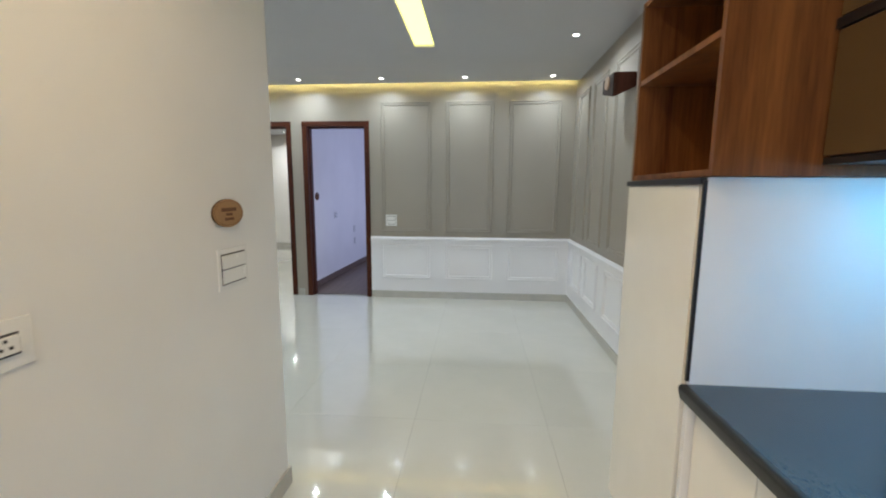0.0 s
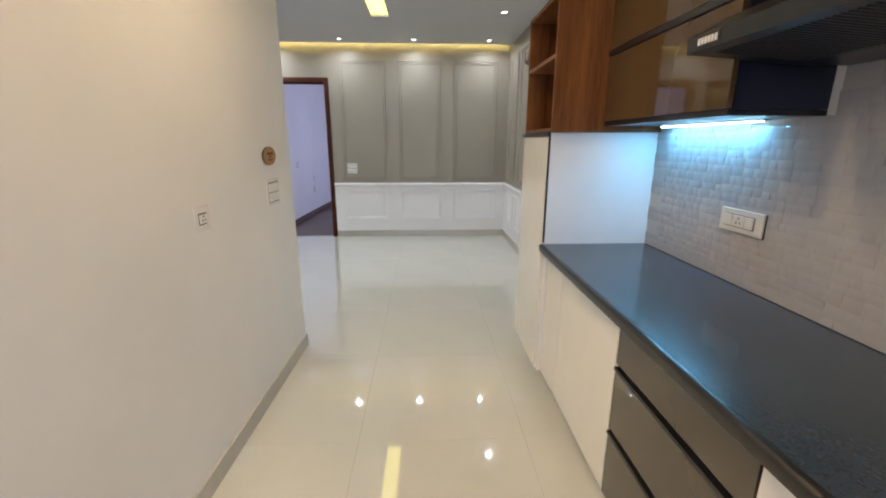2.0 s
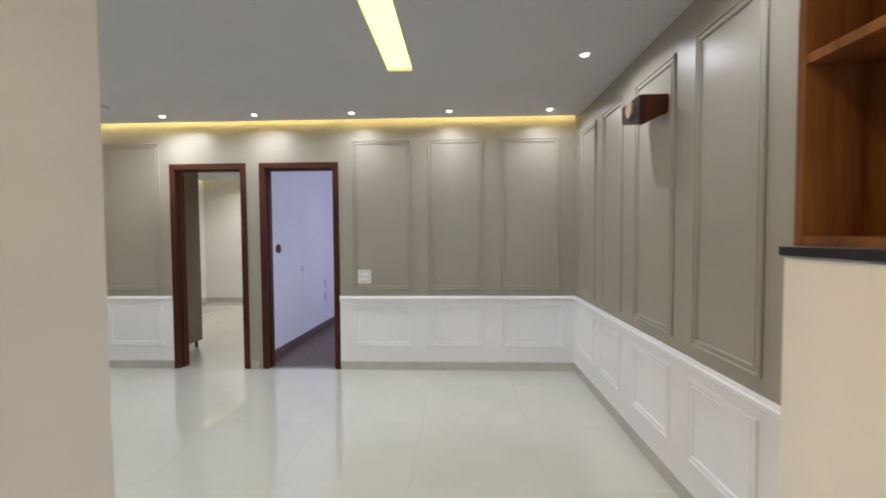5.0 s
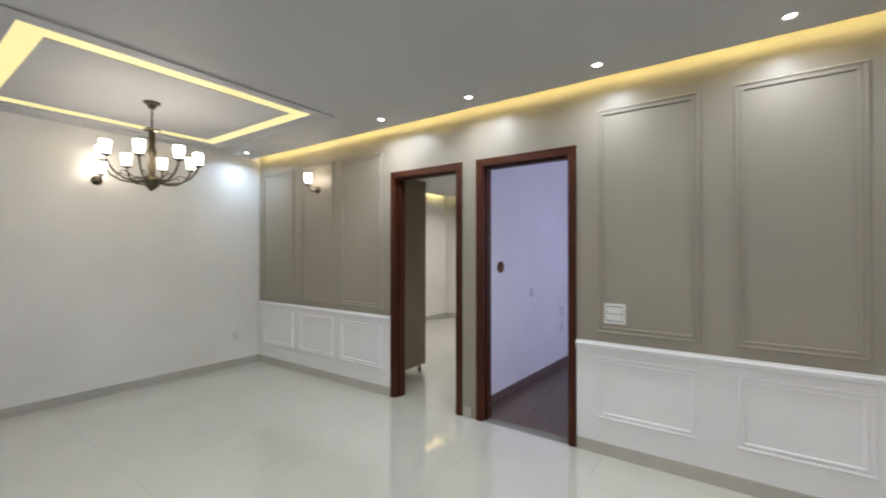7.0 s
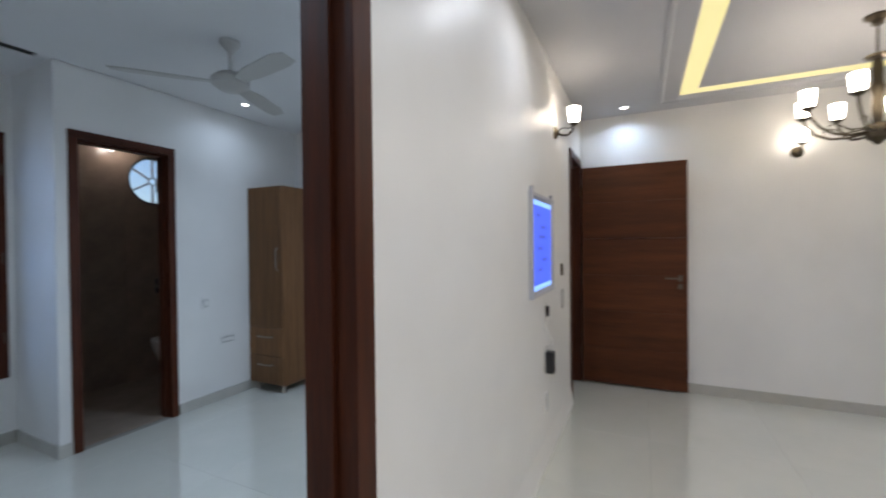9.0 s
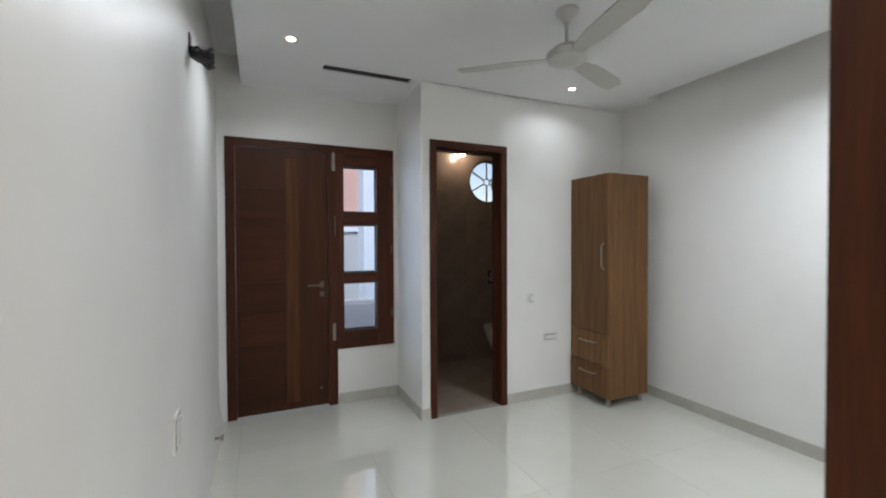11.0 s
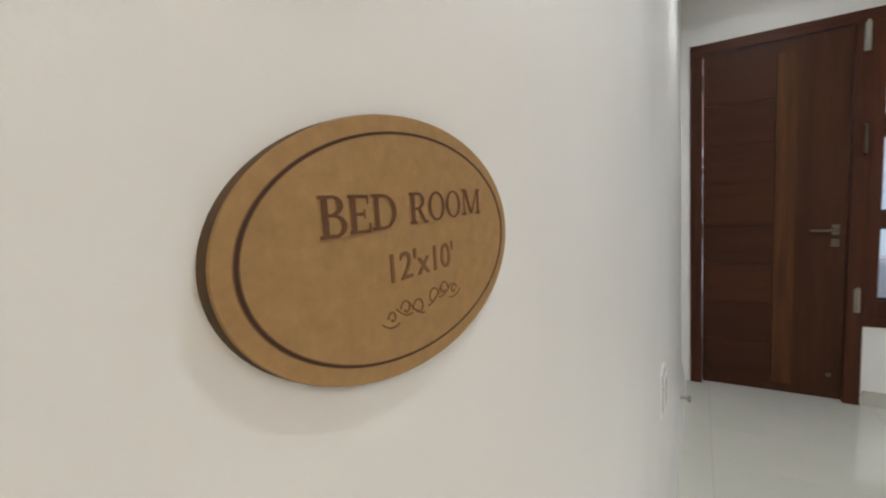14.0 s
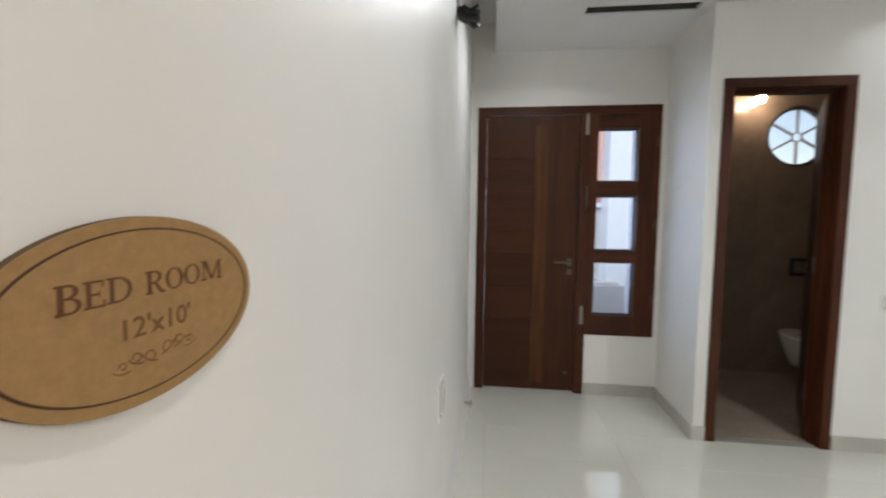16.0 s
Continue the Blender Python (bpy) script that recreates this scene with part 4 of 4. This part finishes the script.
ks = oval_sign(on_wall(XK - 0.0094, 1.492, 1.311, "+x") @ pose(0, 0, 0, 0, -1.66, 0), 0.0855, 0.0495, "oval brown wooden room sign on the kitchen wall", [])
for x0, x1, z0, z1 in ((-0.040, 0.044, 0.006, 0.019), (-0.016, 0.020, -0.009, 0.001), (-0.024, 0.028, -0.025, -0.016)):
    part("lettering_bar", box(x0, x1, z0, z1, 0.0077, 0.0082), M_BURN, ks)
t = thing("room_sign", divider(5.845, 1.294), "small dark round sign on the white wall", "sign")
part("board", lathe([(0, 0), (0.055, 0), (0.055, 0.012), (0, 0.012)], 32), M_BURN, t)


# ---- lights ----
def downlight(x, y, z=CEIL):
    t = thing("downlight", (x, y, z), "lit round recessed ceiling downlight", "ceiling light", "ceiling downlights")
    part("ring", lathe([(0.024, 0.0), (0.034, -0.006), (0.044, -0.003), (0.044, 0.0)], 28), M_PLASTIC, t, smooth=50)
    part("lens", lathe([(0, -0.002), (0.024, -0.002), (0.024, 0.0), (0, 0)], 28), M_LENS, t)


# the added fill lamps get the same fitting as the real downlights
for sx, sy, watts, colour in SPOTS:
    downlight(sx, sy)
t = thing("wall_lamp", on_wall(-3.037, -2.439, 2.42, "+y"), "small lit round lamp high on the bathroom wall", "wall light")
part("base", lathe([(0, 0), (0.045, 0), (0.045, 0.015), (0, 0.02)], 24), M_PLASTIC, t)
part("stem", lathe([(0, 0.015), (0.010, 0.015), (0.010, 0.12), (0, 0.12)], 16), M_PLASTIC, t)
part("globe", lathe([(0, 0.11), (0.03, 0.115), (0.036, 0.135), (0.025, 0.16), (0, 0.168)], 24), M_BULB, t, "glowing opal globe", 50)

SHADE_PROFILE = [(0.018, 0.0), (0.033, 0.010), (0.038, 0.045), (0.041, 0.108), (0.038, 0.108), (0.035, 0.045), (0.029, 0.012), (0.0, 0.006)]


def sconce(m, label):
    t = thing("wall_sconce", m, label, "wall light", "bronze wall sconces")
    part("backplate", lathe([(0, 0), (0.045, 0), (0.045, 0.008), (0.030, 0.020), (0.012, 0.030), (0, 0.030)], 24, pose(0, 0, 0, 90)), M_BRONZE, t, smooth=40)
    part("arm", tube([(0, -0.02, 0), (0, -0.05, -0.022), (0, -0.09, -0.026), (0, -0.125, 0.0), (0, -0.135, 0.04)], 0.007), M_BRONZE, t, smooth=50)
    part("scroll", tube([(0, -0.02, 0.01), (0, -0.06, 0.03), (0, -0.10, 0.02), (0, -0.13, 0.035)], 0.004), M_BRONZE, t, smooth=50)
    part("cup", lathe([(0, 0), (0.018, 0), (0.034, 0.016), (0.020, 0.018), (0, 0.018)], 20, pose(0, -0.135, 0.038)), M_BRONZE, t, smooth=40)
    part("shade", lathe(SHADE_PROFILE, 24, pose(0, -0.135, 0.058)), M_SHADE, t, "lit opal glass shade", 40)


sconce(pose(-3.965, YF, 2.165), "bronze wall sconce with lit opal glass shade")
sconce(pose(-5.17, 3.575, 2.15, 0, 0, 90), "bronze wall sconce with lit opal glass shade")
sconce(pose(-3.79, YM, 2.205, 0, 0, 180), "bronze wall sconce with lit opal glass shade")


def chandelier():
    t = thing("chandelier", (-3.865, 3.585, CEIL), "antique bronze chandelier with eight lit opal shades", "chandelier")
    part("canopy", lathe([(0, 0), (0.060, 0), (0.058, -0.012), (0.030, -0.028), (0.026, -0.05), (0, -0.055)], 24), M_BRONZE, t, smooth=40)
    part("stem", tube([(0, 0, -0.05), (0, 0, -0.22)], 0.006), M_BRONZE, t)
    part("crown", lathe([(0, -0.20), (0.02, -0.205), (0.058, -0.222), (0.052, -0.232), (0.018, -0.24), (0, -0.24)], 24), M_BRONZE, t, smooth=40)
    part("column", lathe([(0, -0.24), (0.020, -0.24), (0.026, -0.30), (0.022, -0.36), (0.034, -0.40), (0.022, -0.45), (0.028, -0.52), (0.020, -0.60), (0, -0.60)], 20), M_BRONZE, t, smooth=40)
    part("bowl", lathe([(0, -0.59), (0.045, -0.60), (0.058, -0.63), (0.050, -0.68), (0.024, -0.70), (0.012, -0.715), (0, -0.72)], 24), M_BRONZE, t, smooth=40)
    for i in range(8):
        R = pose(0, 0, 0, 0, 0, 45 * i + 12)
        bm = tube([(0.05, 0, -0.645), (0.12, 0, -0.655), (0.20, 0, -0.645), (0.27, 0, -0.605), (0.315, 0, -0.545), (0.33, 0, -0.50)], 0.0075)
        bmesh.ops.transform(bm, matrix=R, verts=bm.verts)
        arm = part("arm", bm, M_BRONZE, t, smooth=50)
        bm = tube([(0.05, 0, -0.62), (0.13, 0, -0.625), (0.20, 0, -0.585), (0.235, 0, -0.60), (0.225, 0, -0.63)], 0.004, 6)
        bmesh.ops.transform(bm, matrix=R, verts=bm.verts)
        part("scroll", bm, M_BRONZE, arm, smooth=50)
        part("cup", lathe([(0, -0.505), (0.016, -0.505), (0.038, -0.487), (0.020, -0.484), (0, -0.484)], 18, R @ pose(0.33, 0, 0)), M_BRONZE, arm, smooth=40)
        part("shade", lathe(SHADE_PROFILE, 20, R @ pose(0.33, 0, -0.484) @ Matrix.Diagonal((0.9, 0.9, 0.9, 1))), M_SHADE, arm, "lit opal glass shade", 40)


chandelier()

# wooden box light on the side wall
t = thing("wall_box_light", (1.54, 3.512, 2.085), "mahogany box wall fitting with pale round wooden face", "wall light")
bm = box(-0.160, 0.0, -0.133, 0.133, 0.0, 0.180)
for v in bm.verts:
    if v.co.z < 0.05:
        v.co.z += (0.068 if v.co.y > 0 else 0.0) + (0.075 if v.co.x > -0.01 else 0.0)
bmesh.ops.bevel(bm, geom=list(bm.edges), offset=0.004, segments=2, affect="EDGES")
part("box", bm, M_FRAME, t)
bm = box(-0.166, -0.160, -0.130, 0.130, 0.004, 0.177)
for v in bm.verts:
    if v.co.z < 0.05 and v.co.y > 0:
        v.co.z += 0.068
part("front_panel", bm, M_BOX, t, "near-black front panel")
part("face", lathe([(0, 0), (0.050, 0), (0.047, 0.010), (0, 0.012)], 28, pose(-0.166, 0.004, 0.128, 0, -90, 0)), M_PALE, t, "pale round wooden face", 40)

# blue backlit frame with its cable and adapter
t = thing("backlit_frame", on_wall(-3.30, YM, 1.392, "+y"), "blue backlit picture frame with silver border", "light frame")
part("border", moulding((-0.30, -0.305, 0), X3, Y3, Z3, 0.60, 0.61, ((0, 0), (0, 0.022), (0.004, 0.026), (0.020, 0.024), (0.038, 0.012), (0.038, 0.0))), M_SILVER, t, "silver border")
part("screen", box(-0.262, 0.262, -0.267, 0.267, 0.004, 0.012), M_BLUE, t, "glowing blue film")
for s in (-1, 1):
    part("led_edge", box(-0.262, 0.262, s * 0.267 - s * 0.03, s * 0.267, 0.0121, 0.0125), M_BLUE2, t)
for x, y, w in ((-0.16, 0.17, 0.10), (-0.05, 0.10, 0.16), (-0.10, 0.04, 0.20), (-0.13, -0.03, 0.14), (-0.02, -0.10, 0.17), (-0.12, -0.16, 0.12)):
    part("writing_bar", box(x, x + w, y, y + 0.022, 0.012, 0.0123), M_BLUE3, t, "darker blue bar of unreadable writing")
for x in (-0.27, 0.27):
    part("clip", box(x - 0.012, x + 0.012, 0.300, 0.335, 0.0, 0.02, 0.003), M_SILVER, t)
t = thing("power_adapter", on_wall(-3.40, YM, 0.648, "+y"), "black power adapter plugged in below the frame", "adapter")
part("body", box(-0.035, 0.035, -0.075, 0.06, 0.010, 0.060, 0.008), M_DARKP, t)
part("socket", box(-0.06, 0.06, -0.06, 0.09, 0, 0.010, 0.002), M_PLASTIC, t)
part("cable", tube([(0.0, 0.06, 0.035), (0.02, 0.12, 0.05), (-0.05, 0.20, 0.03), (-0.08, 0.24, 0.025), (0.02, 0.30, 0.02), (0.03, 0.38, 0.012)], 0.003, 6), M_PLASTIC, t, "white thin cable", 60)
part("connector", box(0.005, 0.035, 0.28, 0.35, 0.006, 0.026, 0.004), M_DARKP, t)

# ---- bedroom ----
t = thing("wardrobe", (-3.55, -1.096, 0), "brown oak laminate wardrobe with two drawers on steel feet", "wardrobe")
part("body", box(-0.465, -0.02, 0.0, 0.445, 0.075, 1.975, 0.002), M_ROBE, t)
part("door", box(-0.018, 0.0, 0.002, 0.443, 0.625, 1.973, 0.002), M_ROBE, t)
for z0, z1 in ((0.087, 0.35), (0.355, 0.62)):
    dr = part("drawer", box(-0.018, 0.0, 0.002, 0.443, z0, z1, 0.002), M_ROBE, t)
    zc = (z0 + z1) / 2 + 0.05
    part("handle", tube([(0, 0.13, zc), (0.028, 0.14, zc), (0.030, 0.22, zc), (0.028, 0.30, zc), (0, 0.31, zc)], 0.006), M_CHROME, dr, "steel bow handle", 50)
part("handle", tube([(0, 0.40, 1.17), (0.03, 0.40, 1.19), (0.03, 0.40, 1.37), (0, 0.40, 1.39)], 0.0045), M_CHROME, t, "steel bow handle", 50)
for fx in (-0.42, -0.06):
    for fy in (0.05, 0.395):
        part("foot", lathe([(0, 0), (0.022, 0), (0.022, 0.012), (0.017, 0.02), (0.017, 0.085), (0, 0.085)], 16, pose(fx, fy, 0)), M_CHROME, t, "steel foot", 40)

t = thing("ceiling_fan", (-2.445, 0.135, 2.40), "white ceiling fan with three blades", "fan")
part("motor", lathe([(0, -0.05), (0.06, -0.045), (0.105, -0.015), (0.11, 0.02), (0.07, 0.055), (0.02, 0.07), (0, 0.07)], 32), M_FAN, t, smooth=40)
part("rod", tube([(0, 0, 0.06), (0, 0, 0.22)], 0.012), M_FAN, t)
part("canopy", lathe([(0, 0.19), (0.02, 0.19), (0.06, 0.235), (0.06, 0.255), (0, 0.255)], 24), M_FAN, t, smooth=40)
for i in range(3):
    bm = bmesh.new()
    outline = [(0.10, -0.035), (0.25, -0.06), (0.52, -0.065), (0.60, -0.04), (0.60, 0.04), (0.52, 0.055), (0.25, 0.05), (0.10, 0.03)]
    lo = [bm.verts.new((x, y, -0.004 - y * 0.18)) for x, y in outline]
    hi = [bm.verts.new((x, y, 0.002 - y * 0.18)) for x, y in outline]
    bm.faces.new(lo[::-1]), bm.faces.new(hi)
    for a in range(8):
        bm.faces.new((lo[a], lo[(a + 1) % 8], hi[(a + 1) % 8], hi[a]))
    bmesh.ops.transform(bm, matrix=pose(0, 0, 0, 0, 0, 120 * i + 80), verts=bm.verts)
    part("blade", bm, M_FAN, t)

t = thing("slot_diffuser", (-1.67, -1.1385, CEIL + 0.02), "long dark grey air slot let into the false ceiling", "air vent")
part("backing", box(-0.328, 0.328, -0.044, 0.045, 0.012, 0.018), M_BLACK, t, "black plenum behind the slot")
for y in (-0.044, 0.0, 0.041):
    part("slat", box(-0.328, 0.328, y, y + 0.004, -0.012, 0.012), M_GREY, t)

t = thing("cable_bundle", (XB, -0.40, 2.33), "black taped cables sticking out of the wall for an air conditioner", "cables")
random.seed(4)
for i in range(6):
    p = [Vector((0.01, random.uniform(-0.015, 0.015), random.uniform(-0.01, 0.03)))]
    for k in range(5):
        p.append(p[-1] + Vector((-0.022, random.uniform(-0.022, 0.022), random.uniform(-0.024, 0.014))))
    part("cable", tube([tuple(q) for q in p], random.uniform(0.008, 0.016), 7), M_DARKP, t, smooth=60)
part("collar", box(-0.006, 0.0, -0.03, 0.03, 0.0, 0.075, 0.002), M_GREY, t)
t = thing("pipe_stub", (XB, -1.22, 0.09), "capped steel drain pipe stub at the wall base", "pipe")
part("pipe", tube([(0.0, 0, 0), (-0.06, 0, 0)], 0.010), M_CHROME, t, smooth=50)
part("cap", tube([(-0.055, 0, -0.02), (-0.055, 0, 0.02)], 0.008), M_CHROME, t, smooth=50)

# ---- bathroom ----
t = thing("toilet", (-3.46, -2.44, 0), "white wall-hung ceramic toilet under the round window", "toilet")
bm = bmesh.new()
rings = []
for k, (z, s, off) in enumerate(((0.14, 0.30, 0.10), (0.20, 0.55, 0.06), (0.30, 0.85, 0.02), (0.38, 1.0, 0.0), (0.40, 1.0, 0.0))):
    rg = []
    for i in range(28):
        a = 2 * math.pi * i / 28
        x, y = 0.18 * s * math.cos(a), 0.27 + (0.27 if math.sin(a) > 0 else 0.25) * s * math.sin(a)
        rg.append(bm.verts.new((x, max(0.0, y - off), z)))
    rings.append(rg)
for a, b in zip(rings, rings[1:]):
    for i in range(28):
        bm.faces.new((a[i], a[(i + 1) % 28], b[(i + 1) % 28], b[i]))
bm.faces.new(rings[0][::-1]), bm.faces.new(rings[-1])
part("bowl", bm, M_CERAMIC, t, smooth=50)
part("seat", lathe([(0, 0.402), (0.97, 0.402), (1.0, 0.412), (0.97, 0.425), (0, 0.43)], 32, Matrix.Translation((0, 0.27, 0)) @ Matrix.Diagonal((0.185, 0.26, 1, 1))), M_CERAMIC, t, smooth=50)
t = thing("flush_plate", on_wall(-3.55, -2.439, 0.98, "+y"), "dark rectangular flush plate on the tiled wall", "flush plate")
part("plate", box(-0.11, 0.11, -0.08, 0.08, 0, 0.012, 0.003), M_DARKP, t)
part("button", box(-0.08, -0.005, -0.05, 0.05, 0.012, 0.017, 0.002), M_CHROME, t)
part("button", box(0.005, 0.08, -0.05, 0.05, 0.012, 0.017, 0.002), M_CHROME, t)

d = thing("door_leaf", pose(-2.792, -1.205, 0.012, 0, 0, 239), "dark walnut bathroom door standing wide open inside", "door")
part("leaf", box(0.0, 0.60, -0.018, 0.018, 0, 2.125, 0.002), M_LEAF_V, d)
part("handle", tube([(0.53, 0.018, 1.03), (0.53, 0.055, 1.03), (0.43, 0.055, 1.03)], 0.008), M_DULL, d, "steel lever handle", 40)
for z in (0.25, 1.05, 1.85):
    part("hinge", tube([(-0.006, 0.02, z), (-0.006, 0.02, z + 0.1)], 0.006), M_DULL, d)

# ---- rooms beyond ----
t = thing("wardrobe", (-3.10, 5.47, 0), "tall taupe laminate wardrobe on small feet", "wardrobe")
part("body", box(-0.60, 0.0, 0.0, 0.755, 0.085, 2.30, 0.002), M_ROBE2, t)
for fx in (-0.55, -0.05):
    for fy in (0.05, 0.70):
        part("foot", lathe([(0, 0), (0.022, 0), (0.017, 0.02), (0.017, 0.085), (0, 0.085)], 12, pose(fx, fy, 0)), M_DARKP, t, smooth=40)

# ---- outside the bedroom window ----
t = thing("house", (-2.0, -7.5, -0.15), "pink plastered neighbouring house", "house")
part("wall", box(-2.2, 9, -4, 0, 0, 6.5), M_PINK, t)
part("band", box(-2.2, 9, 0, 0.08, 2.05, 2.2), M_OUTW, t)
part("roof", box(-2.5, 9.3, -4.3, 0.3, 6.5, 6.7), M_OUTW, t)
t = thing("boundary_wall", (-2.0, -5.6, -0.15), "grey plastered boundary wall", "wall")
part("wall", box(-8, 8, -0.12, 0, 0, 1.75), M_OUTG, t)
part("coping", box(-8, 8, -0.16, 0.04, 1.75, 1.83), M_OUTW, t)
t = thing("pillar", (-2.90, -4.9, -0.15), "white painted porch pillar", "pillar")
part("shaft", box(-0.36, 0.45, -0.2, 0.2, 0.12, 3.4, 0.01), M_OUTW, t)
part("base", box(-0.40, 0.49, -0.24, 0.24, 0, 0.12, 0.01), M_OUTW, t)
# made-up box in place of a pale, car-like shape beyond the lower pane
t = thing("planter", (-2.05, -4.7, -0.15), "low white box standing in for an unclear pale shape", "planter")
part("box", box(-0.6, 0.5, -0.25, 0.25, 0, 0.62, 0.02), M_OUTW, t)
part("top_sheet", box(-0.55, 0.45, -0.2, 0.2, 0.60, 0.635), M_OUTG, t)

# ---- tiles and planks ----
TILE = 0.80
cache = {}


def piece(name, w, d, mat, parent, x, y, z, h=0.0012, bev=0.00015):
    key = (name, round(w, 3), round(d, 3))
    if key not in cache:
        bm = bmesh.new()
        lo = [bm.verts.new(p) for p in ((0, 0, -h), (w, 0, -h), (w, d, -h), (0, d, -h))]
        mid = [bm.verts.new(p) for p in ((0, 0, -bev), (w, 0, -bev), (w, d, -bev), (0, d, -bev))]
        hi = [bm.verts.new(p) for p in ((bev, bev, 0), (w - bev, bev, 0), (w - bev, d - bev, 0), (bev, d - bev, 0))]
        for a, b in ((lo, mid), (mid, hi)):
            for i in range(4):
                bm.faces.new((a[i], a[(i + 1) % 4], b[(i + 1) % 4], b[i]))
        bm.faces.new(hi)
        cache[key] = to_mesh(name, bm, mat)
    ob = new(name, cache[key])
    ob.parent, ob.location = parent, (x, y, z)
    return ob


AREAS = [(-5.17, 1.54, YM - 0.125, 5.298), (-0.537, 1.513, -2.2, YM - 0.125), (-4.17, XB, -1.10, YM - 0.125), (-2.07, XB, -1.85, -1.10), (-5.29, -4.29, 0.4, 1.70)]
GX, GY, J = 0.025, 0.035, 0.0011
for x0, x1, y0, y1 in AREAS:
    for i in range(math.floor((x0 - GX) / TILE), math.ceil((x1 - GX) / TILE)):
        for j in range(math.floor((y0 - GY) / TILE), math.ceil((y1 - GY) / TILE)):
            a, b = max(x0, GX + i * TILE), min(x1, GX + (i + 1) * TILE)
            c, e = max(y0, GY + j * TILE), min(y1, GY + (j + 1) * TILE)
            if b - a > 0.03 and e - c > 0.03:
                piece("tile", b - a - J, e - c - J, M_TILE, floor, a + J / 2, c + J / 2, 0)
for i in range(18):
    for j in range(3):
        x = -1.91 + i * 0.19
        y0 = 5.42 + j * 1.2 - (i % 3) * 0.4
        a, b = max(5.415, y0), min(8.6, y0 + 1.2)
        if b - a > 0.05:
            piece("plank", 0.187, b - a - 0.002, M_PLANK, floor_2, x, a, -0.003)

# splashback tiles
sb = structure("splashback", bm_box(box(1.506, 1.513, -2.2, 1.21, 0.874, 1.462), 1.506, 1.513, -0.298, 0.31, 1.462, 1.80), M_SPLASH_G, "white uneven glazed tile splashback", "splashback")


def split_tile(w, h, seed):
    """A glazed split-face tile: short ledges that stand out by different depths."""
    rnd = random.Random(seed)
    bm = bmesh.new()
    rows = 2
    z = 0.0
    for k in range(rows):
        z1 = h if k == rows - 1 else (k + 1) * h / rows + rnd.uniform(-0.011, 0.011)
        y = 0.0
        while y < w - 1e-4:
            y1 = y + rnd.uniform(0.030, 0.062)
            if y1 > w - 0.02:
                y1 = w
            d = rnd.uniform(0.0034, 0.0046)
            tz, ty = rnd.uniform(-0.0010, 0.0012), rnd.uniform(-0.0008, 0.0008)
            e = 0.008
            back = [bm.verts.new((0, p, q)) for p, q in ((y, z), (y1, z), (y1, z1), (y, z1))]
            mid = [bm.verts.new((-d + 0.0011 - sy * ty - sz * tz, p, q)) for p, q, sy, sz in ((y + 0.0, z + 0.0, -1, -1), (y1 - 0.0, z + 0.0, 1, -1), (y1 - 0.0, z1 - 0.0, 1, 1), (y + 0.0, z1 - 0.0, -1, 1))]
            top = [bm.verts.new((-d - sy * ty - sz * tz, p, q)) for p, q, sy, sz in ((y + e, z + e, -1, -1), (y1 - e, z + e, 1, -1), (y1 - e, z1 - e, 1, 1), (y + e, z1 - e, -1, 1))]
            for a, b in ((back, mid), (mid, top)):
                for n in range(4):
                    bm.faces.new((a[n], a[(n + 1) % 4], b[(n + 1) % 4], b[n]))
            bm.faces.new(top)
            y = y1
        z = z1
    bmesh.ops.recalc_face_normals(bm, faces=bm.faces)
    return to_mesh("tile", bm, M_SPLASH, 35)


kinds = [split_tile(0.1996, 0.0650, s) for s in range(12)]
random.seed(7)
for r in range(13):
    for c in range(17):
        y = 1.21 - (c + 1) * 0.20 - (0.1 if r % 2 else 0.0)
        if y > -2.2 and (r < 9 or -0.30 < y < 0.12):
            ob = new("tile", random.choice(kinds))
            ob.parent, ob.location = sb, (1.506, y, 0.876 + r * 0.0652)
# brown wall tiles of the bathroom
for i in range(4):
    for k in range(5):
        if not (i in (0, 1) and k in (3, 4)):
            ob = piece("wall_tile", 0.472, 0.497, M_BATH, wall_b, -4.1 + i * 0.475, -2.4405, k * 0.50)
            ob.rotation_euler = (radians(90), 0, 0)
            ob.location = (-4.1 + i * 0.475, -2.4395, 0.003 + k * 0.50)
